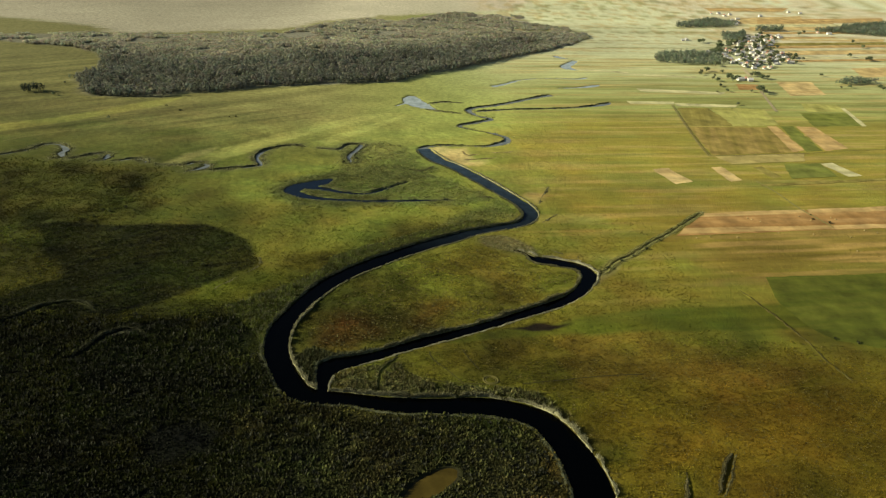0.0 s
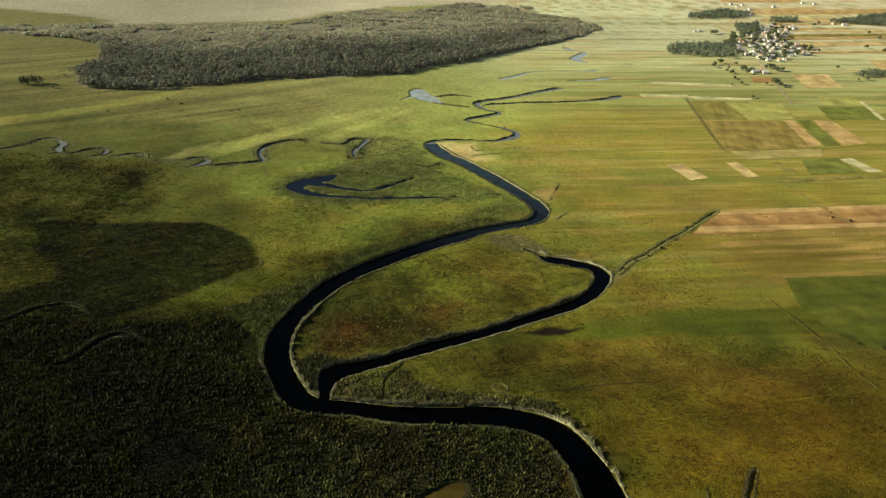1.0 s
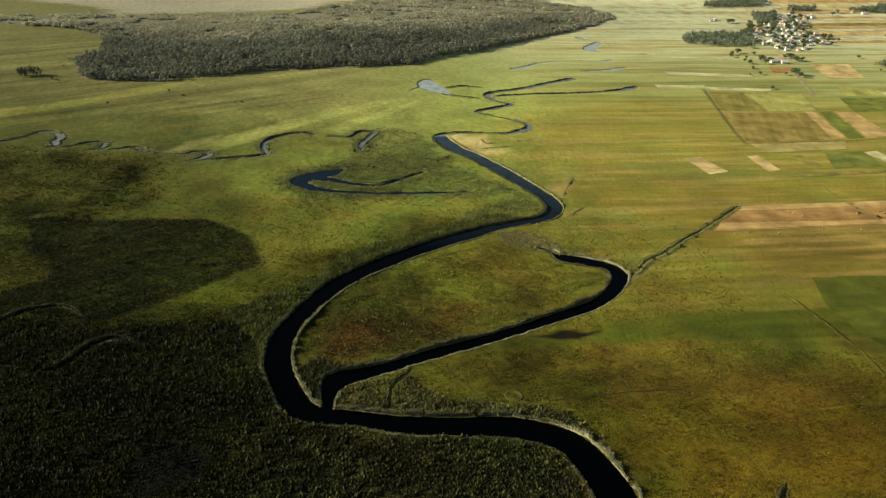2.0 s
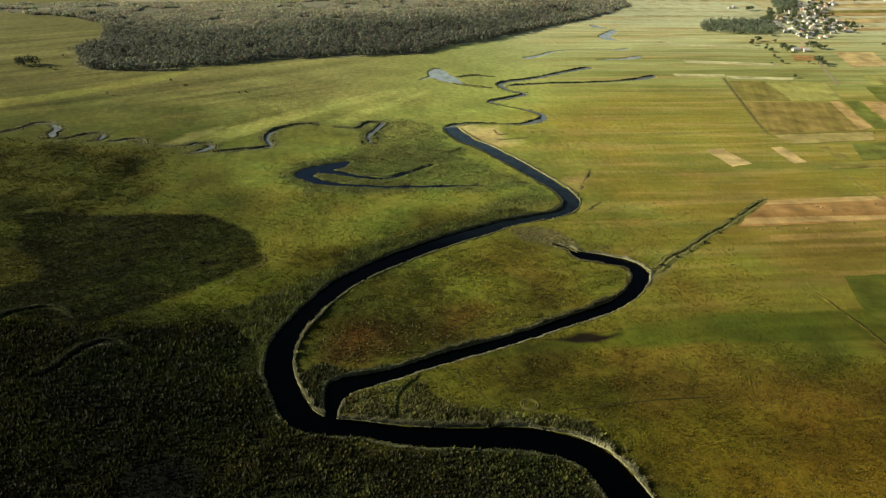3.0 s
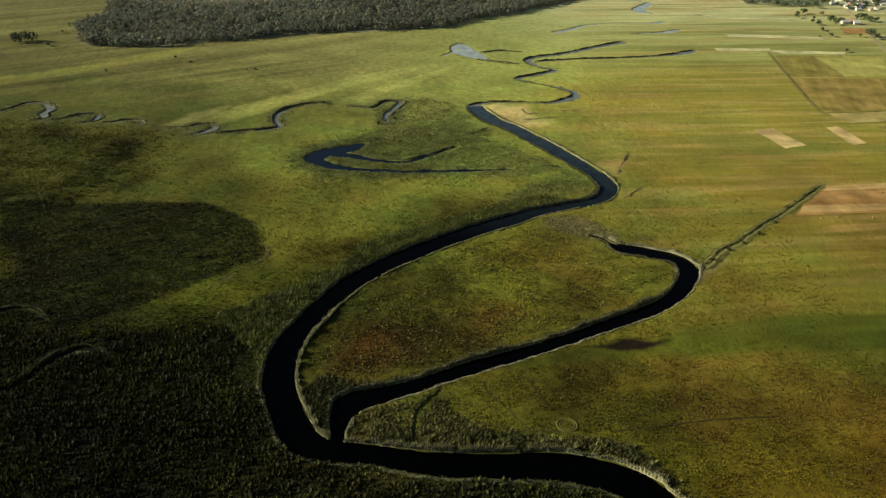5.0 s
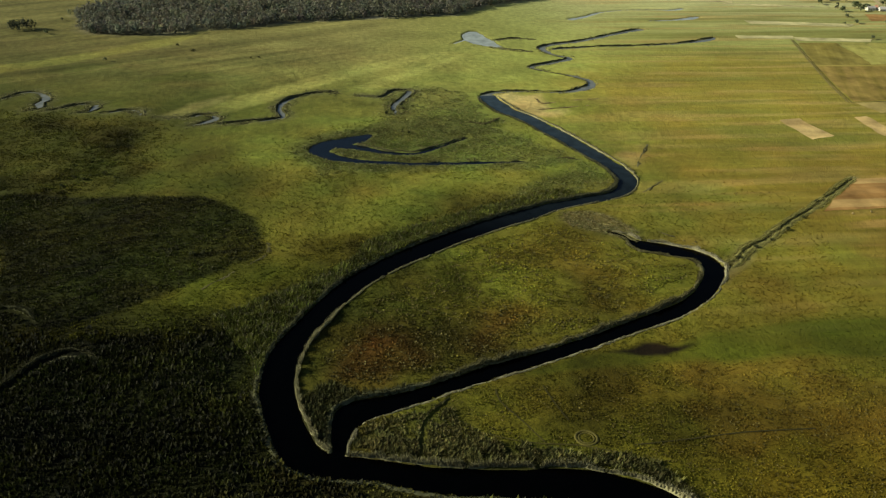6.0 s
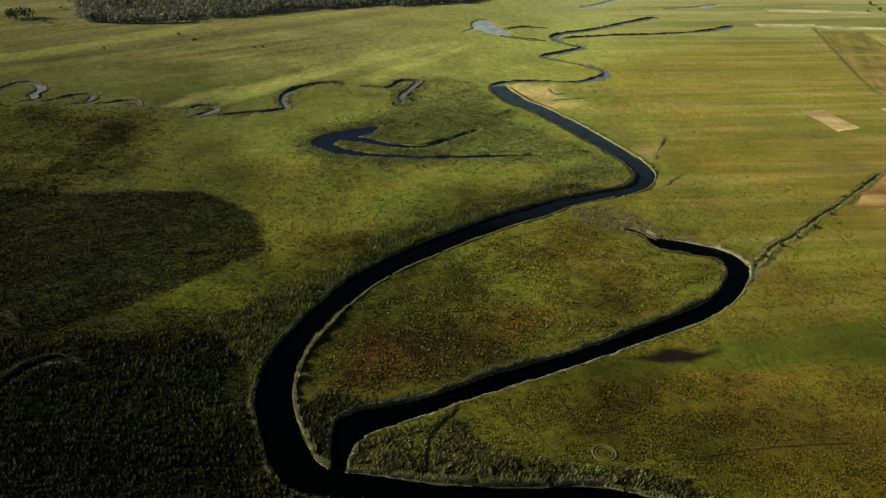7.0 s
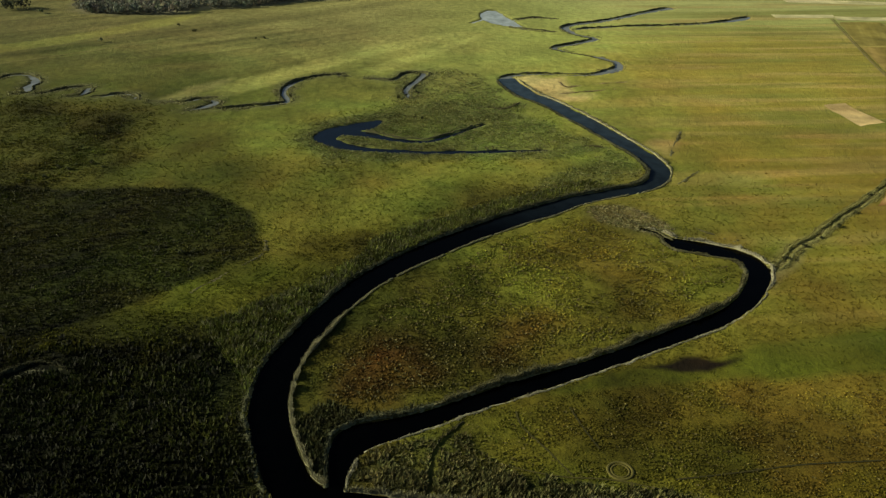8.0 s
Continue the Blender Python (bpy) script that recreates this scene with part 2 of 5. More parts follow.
STREAMS = {
    "oxbow_lake": smooth([(-80.2, 590, 5), (-86, 582, 12), (-96.3, 573, 13), (-101, 563, 11), (-96, 556, 9), (-88.7, 550.5, 8), (-75.6, 547.7, 5), (-53.7, 547, 4.5), (-32.1, 549.8, 4), (-10.3, 553.7, 3), (4.4, 556.7, 2)]),
    "oxbow_arm": smooth([(-92.2, 571.1, 8), (-80.5, 568.8, 7), (-70.4, 564, 5), (-55.3, 562.3, 4), (-48.1, 565.6, 3.5), (-37.8, 578.3, 2.5), (-26.3, 592.9, 1.5)]),
    "east_branch": smooth([(27, 823.1, 5), (57, 835.7, 3.5), (84.6, 843, 3.5), (112.9, 852.9, 4), (136.6, 864.7, 6), (150.4, 875.1, 11), (160, 886, 4)]),
    "north_bend": smooth([(46.3, 949.4, 11), (57.6, 962.8, 8), (74.3, 987.7, 5), (91.1, 1001.3, 4), (117.4, 1010.1, 4), (143.3, 1011.8, 8), (154.9, 1021.1, 6)]),
    "north_pool": smooth([(115.5, 953.1, 2.5), (137.9, 960.5, 5), (151.4, 969.5, 10), (161.6, 979.6, 4)]),
    "far_reach": smooth([(155.2, 1136.1, 8), (146.1, 1113.1, 11), (139.2, 1095.3, 12), (140.2, 1081.7, 13), (149, 1071.5, 6)]),
    "far_pool": smooth([(134.7, 1171.1, 7), (139.9, 1158.8, 10), (146, 1154, 5)]),
    "pond": smooth([(-38, 880, 9), (-37, 869, 16), (-35, 858, 19), (-31, 847, 20), (-24, 836, 15), (-14, 826, 5)]),
    "pond_leg": smooth([(-50, 833, 2), (-44, 845, 3), (-39, 858, 4)]),
    "pond_outlet": smooth([(-20.6, 847.5, 2.5), (-5.4, 858.1, 2.5), (12.9, 856.2, 2)]),
    "pond_inlet": smooth([(-19.8, 822.3, 2), (-4.8, 815.2, 2), (11, 810.7, 2)]),
    "west_stream": smooth([(-345, 600, 5), (-328.2, 612.5, 5), (-319.8, 620.3, 4), (-311.3, 629.7, 4), (-306.2, 639.9, 4), (-304.4, 650, 4), (-296.2, 653, 4), (-287.6, 647, 6), (-282, 637.5, 8), (-281.6, 628, 8), (-277.4, 619.2, 5), (-282.1, 613.9, 3)]),
    "west_bend": smooth([(-271.9, 614, 2), (-262.8, 621.6, 3), (-257.9, 630.2, 4), (-249.2, 631.5, 4), (-245.7, 624.3, 7), (-246, 616.6, 5), (-250.3, 612.9, 2)]),
    "west_reach": smooth([(-239, 613.2, 2), (-231.6, 617.3, 4), (-227.6, 621, 4), (-219.3, 620.8, 4), (-213.6, 612.6, 4)]),
    "west_loop": smooth([(-205.3, 609.5, 2), (-187.5, 610.7, 3), (-182.5, 617.3, 4), (-174.3, 617.1, 4), (-170, 611.8, 7), (-172.4, 604.2, 9), (-177, 599, 6), (-182, 597, 2)]),
    "mid_stream": smooth([(-167, 600.7, 2.5), (-155.8, 605.2, 3), (-144.8, 609.7, 3.5), (-135.9, 615.3, 5), (-133, 618.9, 5), (-136.5, 627.2, 6), (-139.9, 637.5, 5), (-140.2, 648.6, 6), (-138, 658.8, 4), (-131.5, 668, 3), (-123.9, 674, 2.5), (-111.8, 677, 2)]),
    "mid_loop": smooth([(-97.2, 670.2, 2.5), (-85.1, 668.6, 3), (-80.8, 676.2, 3), (-79.4, 683.3, 3), (-71, 688.2, 3), (-67.3, 683.4, 6), (-71, 664.1, 6), (-73.2, 649.1, 6), (-70, 634, 3)]),
    "marsh_pond": smooth([(-8, 248, 5), (-2, 254, 10), (4, 261, 8), (6, 264, 3)]),
}
for name in ("west_stream", "west_bend", "west_reach", "west_loop", "mid_stream", "mid_loop"):
    STREAMS[name][:, 2] *= 0.62
STREAMS["east_branch"][:, 2] *= 0.7
STREAMS["north_bend"][:, 2] *= 0.7
DITCHES = {
    "drain": smooth([(80.5, 440.3, 2.4), (87.0, 447.0, 0.9), (93.2, 459.4, 0.3), (103.2, 469.8, 0.5), (117.4, 489.5, 0.2), (133.2, 508.6, 0.4), (149.6, 531.4, 0.2), (163.9, 550.9, 0.3)]),
    "swale": smooth([(66, 370.5, 0.5), (72, 373, 0.9), (82, 377, 0.5), (90, 380.5, 0.9), (97, 383, 0.6)]),
    "creek": smooth([(-23.1, 310.4, 1.4), (-23.6, 326.5, 1.2), (-21.1, 333.5, 1), (-17, 340.9, 0.8)]),
    "meadow_drain": smooth([(150.4, 427.4, 1.2), (155.5, 409.5, 1.2), (164.2, 370.8, 1.4), (165.8, 354.4, 1.6), (170.1, 337.4, 1.6)]),
    "sedge_drain": smooth([(169.3, 338.2, 1.4), (155.3, 332.5, 2), (145.2, 330.9, 2.2), (134, 326.7, 2), (124, 324.4, 1.4), (105.7, 315.3, 1), (88.4, 312.1, 0.8), (70.1, 303.8, 0.6)]),
    "south_slit": smooth([(86.5, 268, 1.0), (85.5, 259.8, 2.0), (82.5, 249.3, 1.6)]),
    "south_notch": smooth([(105.6, 280.8, 0.6), (102.5, 274.9, 1.4), (99.4, 267.1, 1.8), (94.2, 255.1, 0.8)]),
    "old_arm": smooth([(-193.3, 357.2, 2.5), (-187.3, 366.2, 2.5), (-181.1, 375.5, 2.2), (-170, 379.6, 2), (-158, 372, 1.5)]),
    "old_loop": smooth([(-150.4, 327.4, 2.4), (-146.6, 336.1, 2.6), (-144.6, 345.7, 2.6), (-141.2, 352.8, 2.4), (-135.8, 354.8, 2), (-128.8, 352.3, 3)]),
}
for name, thin in (("sedge_drain", 0.35), ("south_slit", 0.6), ("south_notch", 0.6), ("meadow_drain", 0.7)):
    DITCHES[name][:, 2] *= thin
CHANNELS = [RIVER, SIDE_CHANNEL, UPPER_RIVER, *STREAMS.values()]

# ---- vegetation zones: outline, colour, strength, soft edge; marsh tones hold shade too ----
MARSH = [(-600, 150), (-600, 384), (-211, 384), (-172, 382), (-135, 380), (-104, 381), (-93, 389), (-79, 413), (-66, 436), (-45, 463), (-9, 503), (10, 494), (-36, 445), (-66, 382),
         (-70, 348), (-62, 325), (-52, 309), (-34, 306), (2, 304.5), (38, 298), (47, 282), (52, 245), (58, 150)]
SOUTH_SEDGE = [(-70, 150), (-60, 250), (-64, 290), (-52, 309), (-34, 306), (2, 304.5), (38, 298), (47, 282), (52, 245), (58, 150)]
OVAL = [(-230, 478), (-221, 486), (-190, 482), (-166, 490), (-133, 489), (-109, 469), (-97, 439), (-108, 417), (-128, 389), (-147, 369), (-182, 372), (-197, 365),
        (-600, 362), (-600, 378), (-227, 388), (-205, 383), (-196, 398), (-185, 409), (-209, 437)]
OXBOW = [(-114, 556), (-105, 589), (-77, 614), (-42, 633), (-20, 622), (27, 574), (46, 543), (46, 522), (22, 512), (-9, 503), (34, 560), (4, 545), (-66, 533), (-94, 526)]
SPIT = [(-55, 335), (-65, 349), (-62, 380), (-41, 424), (-8, 463), (21, 483), (48, 455), (71, 443), (65, 421), (21, 379), (-19, 352), (-42, 339)]
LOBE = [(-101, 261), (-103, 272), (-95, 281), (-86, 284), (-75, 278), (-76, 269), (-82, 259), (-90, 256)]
FAR_HAY = [(-464, 1229), (-353, 1272), (-245, 1326), (-210, 1428), (-95, 1554), (102, 1692), (400, 2600), (-1500, 2600), (-1200, 1500), (-529, 1300)]
SOUTH_EAST = [(60, 190), (60, 275), (48, 295), (70, 318), (120, 340), (170, 345), (300, 380), (600, 380), (600, 150)]
EAST_HAY = [(70, 560), (60, 640), (20, 700), (60, 760), (120, 820), (400, 850), (800, 900), (800, 480), (300, 400), (110, 420), (90, 460), (110, 500)]
GREEN_BAND = [(5, 356), (18, 359.5), (33, 363), (54, 368), (76, 372), (98, 376), (215, 392), (400, 415), (400, 452), (215, 420), (149, 409), (106, 401), (84, 394), (67, 389), (54, 380), (34, 373), (16, 366)]
FOREST = [(-352, 830), (-317, 821), (-276, 827), (-256, 850), (-222, 868), (-188, 896), (-150, 913), (-94, 937), (-59, 949), (-42, 978), (-33, 998), (2, 1031), (35, 1084),
          (72, 1134), (112, 1189), (162, 1269), (205, 1356), (180, 1467), (128, 1501), (116, 1597), (-1, 1618), (-89, 1458), (-145, 1477), (-204, 1389), (-238, 1287),
          (-383, 1236), (-453, 1216), (-491, 1217), (-586, 1179), (-700, 1150), (-592, 1132), (-513, 1106), (-467, 1096), (-428, 1066), (-395, 1013), (-371, 932), (-385, 897), (-364, 872)]
SEDGE_STRIP = [(-45, 314), (-20, 311), (5, 311), (30, 311), (42, 303), (50, 298), (40, 317), (10, 321), (-20, 320), (-38, 328)]
CREEK_REEDS = [(-40, 310), (-4, 310), (-8, 325), (-19, 338), (-30, 336), (-39, 326)]
TIP = [(-60, 316), (-62, 335), (-54, 346), (-44, 341), (-30, 346), (-36, 336), (-44, 326), (-46, 312)]
DRY_ROWS = [(142, 503), (212, 521), (330, 545), (400, 560), (380, 480), (266, 466), (170, 447), (146, 441)]
FRINGE = [(-102, 383), (-92, 393), (-85, 402), (-71, 414), (-67, 419), (-67, 426), (-60, 440), (-55, 454), (-45, 465), (-34, 472), (-31, 480), (-19, 488), (-1, 502), (12, 508), (10, 496), (-12, 478), (-24, 460), (-47, 430), (-63, 396), (-71, 361), (-70, 340), (-84, 360)]
BRIGHT = [(-128, 375), (-125, 389), (-115, 410), (-103, 418), (-94, 433), (-88, 427), (-70, 460), (-57, 461), (-75, 421), (-93, 398), (-105, 382), (-117, 363)]
SHRUBBY = [(-233, 478), (-230, 507), (-221, 536), (-216, 573), (-208, 588), (-197, 557), (-187, 512), (-195, 496), (-208, 480)]
REED_PATCH = [(21, 492), (33, 494), (44, 486), (52, 473), (51, 461), (44, 463), (30, 471), (20, 480)]
SAND_BEND = [(-13, 683), (-8, 691), (4, 685), (13, 687), (16, 665), (20, 650), (30, 654), (21, 639), (10, 639), (0, 653), (-8, 667)]
SAND_POINT = [(48, 571), (56, 580), (65, 579), (67, 592), (69, 586), (62, 560), (60, 552), (55, 562)]
SAND_MOUTH = [(82, 443), (88, 449), (100, 466), (103, 466), (94, 452), (84, 437), (78, 426), (77, 433)]
WALLOW = [(31, 371.5), (38, 375), (43, 379.5), (48, 380), (53, 378), (61, 381), (55, 375.5), (49, 371.5), (41, 370.5)]
LENS_A = [(-248, 685), (-236, 706), (-218, 721), (-199, 712), (-206, 696), (-225, 685)]
LENS_B = [(-318, 701), (-302, 730), (-282, 727), (-290, 700)]
STRIP_A = [(-366, 703), (-325, 740), (-280, 808), (-264, 824), (-251, 835), (-264, 791), (-317, 721), (-355, 680)]
STRIP_B = [(-184, 620), (-169, 659), (-143, 702), (-113, 743), (-78, 786), (-49, 803), (-76, 764), (-116, 707), (-150, 649), (-170, 615)]
STRIP_C = [(-203, 610), (-194, 639), (-176, 661), (-173, 648), (-185, 622), (-195, 604)]
STRIP_D = [(-105, 690), (-74, 743), (-43, 792), (-39, 781), (-72, 722), (-94, 681)]
RED_A = [(-52, 355), (-47, 378), (-33, 376), (-31, 363), (-40, 346)]
RED_B = [(-21, 380), (0, 401), (5, 386), (-5, 371), (-18, 369)]
DULL = [(-37, 515), (-24, 527), (-16, 513), (-29, 501)]
WEST_DULL = [(-430, 470), (-430, 620), (-330, 608), (-250, 604), (-205, 598), (-182, 560), (-182, 510), (-232, 478), (-300, 465)]
CLUMPS = [(-235, 512), (-226, 540), (-226, 575), (-206, 575), (-187, 525), (-188, 495), (-196, 472), (-260, 470)]
MARSH_MID = [(-147, 337), (-95, 362), (-71, 334), (-62, 300), (-73, 288), (-107, 286), (-138, 300)]
BROWN_SEDGE = [(-50, 274), (-43, 283), (-26, 281), (-21, 262), (-31, 251), (-45, 253)]
FRINGE_NORTH = [(-60, 440), (-55, 454), (-45, 465), (-34, 472), (-31, 480), (-19, 488), (-1, 502), (22, 519), (30, 512), (10, 496), (-12, 478), (-24, 458), (-47, 430)]
SPIT_SOUTH = [(-55, 335), (-65, 349), (-62, 380), (-52, 398), (-20, 385), (8, 378), (-19, 352), (-45, 337)]
MARSH_EDGE = [(-125, 300), (-118, 350), (-100, 375), (-75, 390), (-70, 348), (-62, 325), (-52, 309), (-62, 280), (-90, 285)]
CREEK_MEADOW = [(-26, 326), (-20, 345), (20, 362), (62, 350), (66, 318), (20, 318)]
FAR_STRAW = [(440, 1240), (900, 1350), (1300, 2600), (450, 2600), (400, 1520)]
LOOP_SEDGE = [(-85, 675), (-67, 694), (-41, 701), (-18, 646), (-1, 625), (-28, 579), (-52, 582), (-73, 604)]
# outline, colour, strength, soft edge, wobble
ZONES = [
    (EAST_HAY, (0.228, 0.185, 0.036), 0.85, 30, 20),
    (FAR_HAY, (0.40, 0.34, 0.22), 0.9, 12, 20),
    (SOUTH_EAST, (0.120, 0.081, 0.009), 0.85, 20, 16),
    (CREEK_MEADOW, (0.080, 0.068, 0.010), 0.75, 10, 8),
    (SEDGE_STRIP, (0.045, 0.045, 0.017), 0.8, 3, 4),
    (GREEN_BAND, (0.080, 0.092, 0.011), 0.88, 1.6, 1.5),
    (OXBOW, (0.145, 0.158, 0.048), 0.9, 4, 6), (LOOP_SEDGE, (0.142, 0.150, 0.050), 0.6, 10, 8),
    # SPIT_SOUTH is darker than the spit: vignette put into its colour
    (SPIT, (0.125, 0.116, 0.020), 0.9, 3, 4), (SPIT_SOUTH, (0.050, 0.043, 0.009), 0.8, 14, 8),
    (STRIP_A, (0.24, 0.22, 0.06), 0.8, 2, 2), (STRIP_B, (0.265, 0.25, 0.080), 0.75, 2, 2), (STRIP_C, (0.32, 0.27, 0.11), 0.75, 3, 4), (STRIP_D, (0.265, 0.26, 0.080), 0.85, 2, 2),
    (LENS_A, (0.085, 0.092, 0.022), 0.7, 4, 4), (LENS_B, (0.09, 0.095, 0.025), 0.6, 5, 4),
    (WEST_DULL, (0.058, 0.052, 0.012), 0.75, 14, 14),
    (SHRUBBY, (0.050, 0.052, 0.014), 0.6, 8, 12),
    (BRIGHT, (0.084, 0.082, 0.010), 0.8, 5, 6),
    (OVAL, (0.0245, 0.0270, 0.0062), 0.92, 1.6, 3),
    # marsh kept near black: cloud shade and vignette put into its colour
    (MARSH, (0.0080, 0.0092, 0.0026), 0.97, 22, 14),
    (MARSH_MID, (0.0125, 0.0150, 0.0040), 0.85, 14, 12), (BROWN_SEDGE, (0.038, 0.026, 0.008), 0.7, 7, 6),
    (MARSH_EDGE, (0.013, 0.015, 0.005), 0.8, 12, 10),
    (FRINGE, (0.030, 0.037, 0.009), 0.92, 1.0, 2), (FRINGE_NORTH, (0.072, 0.080, 0.022), 0.8, 3, 3),
    (SOUTH_SEDGE, (0.036, 0.036, 0.015), 0.85, 14, 8),
    (CREEK_REEDS, (0.055, 0.052, 0.016), 0.75, 6, 5),
    (TIP, (0.022, 0.025, 0.009), 0.85, 3, 3),
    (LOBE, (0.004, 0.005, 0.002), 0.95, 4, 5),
    (REED_PATCH, (0.15, 0.135, 0.062), 0.85, 3, 4),
    (SAND_BEND, (0.46, 0.34, 0.16), 0.9, 4, 5), (SAND_POINT, (0.36, 0.28, 0.12), 0.7, 2.5, 3), (SAND_MOUTH, (0.26, 0.22, 0.11), 0.7, 2, 2),
    (RED_A, (0.085, 0.036, 0.010), 0.75, 8, 8), (RED_B, (0.075, 0.036, 0.010), 0.7, 8, 8),
    (WALLOW, (0.009, 0.006, 0.005), 0.98, 1.0, 1.6),
    (DULL, (0.085, 0.09, 0.014), 0.6, 5, 4),
    (FAR_STRAW, (0.50, 0.43, 0.26), 0.75, 40, 30),
    (FOREST, (0.20, 0.18, 0.12), 0.9, 6, 5),
]


def land(x, y):
    """The vegetation's colour at places of the plan, with haze and dimming painted in."""
    big, mid = value_noise(x, y, 160, 21, 4), value_noise(x, y, 26, 33, 4)
    streak = value_noise(x * 0.10, y - 0.18 * x, 8, 44, 3)
    c = np.empty((len(x), 3))
    # paler toward the north: haze put into the meadow colour
    north = np.clip((y - 300) / 480, 0, 1)[:, None]
    c[:] = np.array((0.112, 0.098, 0.011)) * (1 - north) + np.array((0.240, 0.252, 0.066)) * north
    # west darkened: cloud shade and vignette put into the sedge colour
    wet_dim = np.clip((-30 - x) / 190, 0, 1) * np.clip((960 - y) / 280, 0.25, 1)
    c *= (1 - 0.62 * wet_dim * wet_dim * (3 - 2 * wet_dim))[:, None]
    # far east washed pale, again haze in the colour
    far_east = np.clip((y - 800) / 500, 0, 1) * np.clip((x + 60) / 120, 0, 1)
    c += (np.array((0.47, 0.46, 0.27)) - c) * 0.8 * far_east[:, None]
    north_west = np.clip((y - 640) / 130, 0, 1) * np.clip((25 - x) / 150, 0, 1)
    c += (np.array((0.185, 0.158, 0.060)) - c) * 0.85 * north_west[:, None]
    for ring, colour, strength, soft, wobble in ZONES:
        k = inside(x, y, ring, soft, wobble)[:, None] * strength
        c = c * (1 - k) + np.array(colour) * k
    red = np.clip((value_noise(x, y, 34, 71, 3) - 0.56) * 6, 0, 1) * np.clip((x + 30) / 40, 0, 1) * np.clip((470 - y) / 60, 0, 1) * (1 - inside(x, y, GREEN_BAND, 3, 2))
    c = c * (1 - 0.4 * red[:, None]) + np.array((0.12, 0.06, 0.014)) * 0.4 * red[:, None]
    dry = np.clip((streak - 0.50) * 6, 0, 1) * np.clip((x - 10) / 90, 0, 1) * np.clip((y - 380) / 120, 0, 1)
    c = c * (1 - 0.65 * dry[:, None]) + np.array((0.33, 0.245, 0.090)) * 0.65 * dry[:, None]
    lush = np.clip((value_noise(x * 0.07 + 3, y - 0.2 * x, 11, 46, 3) - 0.55) * 7, 0, 1) * np.clip((x - 30) / 90, 0, 1) * np.clip((y - 440) / 60, 0, 1)
    c = c * (1 - 0.6 * lush[:, None]) + np.array((0.150, 0.155, 0.038)) * 0.6 * lush[:, None]
    hue = value_noise(x, y, 22, 63, 3)[:, None] - 0.5
    c *= 1 + hue * np.array((0.36, -0.12, 0.0)) * np.clip((900 - y) / 400, 0, 1)[:, None]
    rows = value_noise((x + 0.2 * y) * 0.045, (y - 0.2 * x) * 0.5, 3.2, 57, 3)
    k = 0.75 * inside(x, y, DRY_ROWS, 16, 14)[:, None]
    c = c * (1 - k) + np.array((0.175, 0.122, 0.030)) * k
    k = (inside(x, y, DRY_ROWS, 12, 10) * np.clip((rows - 0.44) * 7, 0, 1))[:, None]
    c = c * (1 - k) + np.array((0.31, 0.205, 0.078)) * k
    lanes = value_noise((x + 0.9 * y) * 0.02, (y - 0.9 * x) * 0.4, 5, 58, 3)
    k = 0.5 * np.clip((-90 - x) / 60, 0, 1) * np.clip((y - 640) / 60, 0, 1) * np.clip((1100 - y) / 150, 0.1, 1)
    c *= (1 + k * (lanes - 0.5) * 2.2)[:, None]
    # wet oval: dark slits and pools running north-east
    slit = value_noise((x + y) * 0.22, (y - x) * 0.9, 4, 81, 3)
    k = inside(x, y, OVAL, 3, 3) * np.clip((slit - 0.55) * 6, 0, 1)
    c *= (1 - 0.5 * k)[:, None]
    c *= (1 - 0.25 * inside(x, y, OVAL, 3, 3) * np.clip((-120 - x) / 60, 0, 1))[:, None]
    # dark low bushes in the western meadow
    clump = value_noise(x + 0.1 * y, (y - 0.3 * x) * 0.35, 11, 83, 4)
    k = np.maximum(inside(x, y, CLUMPS, 10, 12), 0.8 * inside(x, y, WEST_DULL, 14, 14)) * np.clip((clump - 0.47) * 7, 0, 1)
    c *= (1 - 0.5 * k)[:, None]
    # grey sedge round the oxbow and along the meadow streams
    rim = distance(x, y, STREAMS["oxbow_lake"])
    k = np.clip(1.3 - rim / 11, 0, 1) * np.clip((-45 - x) / 30, 0, 1) * (rim > 0.5)
    c = c * (1 - 0.8 * k[:, None]) + np.array((0.098, 0.100, 0.038)) * 0.8 * k[:, None]
    near = np.full(x.shape, 1e3)
    for name in ("west_stream", "west_bend", "west_reach", "west_loop", "mid_stream", "mid_loop"):
        near = np.minimum(near, distance(x, y, STREAMS[name]))
    k = np.clip(1.2 - near / 7, 0, 1) * np.clip(0.2 + 2.2 * (value_noise(x, y, 9, 85, 3) - 0.3), 0, 1)
    c = c * (1 - 0.75 * k[:, None]) + np.array((0.098, 0.096, 0.048)) * 0.75 * k[:, None]
    k = np.clip(1.3 - distance(x, y, DITCHES["drain"]) / (2.6 + 2.5 * np.clip((480 - y) / 40, 0, 1)), 0, 1)
    c = c * (1 - 0.8 * k[:, None]) + np.array((0.20, 0.185, 0.085)) * 0.8 * k[:, None]
    # mown lanes of the eastern meadow
    farm = np.clip((x - 30) / 70, 0, 1) * np.clip((y - 355) / 40, 0, 1)
    lane = value_noise(x * 0.05 + 7, y - 0.19 * x, 7, 87, 4)
    c *= (1 + farm * (lane - 0.5) * 0.55 * np.clip(value_noise(x, y, 60, 88, 2) * 2.4 - 0.5, 0, 1))[:, None]
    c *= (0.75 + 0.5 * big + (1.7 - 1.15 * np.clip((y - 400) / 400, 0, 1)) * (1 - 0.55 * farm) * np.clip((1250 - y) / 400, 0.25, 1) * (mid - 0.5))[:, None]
    # brighter far off: distance haze put into the colour
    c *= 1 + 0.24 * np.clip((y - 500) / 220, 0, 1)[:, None]
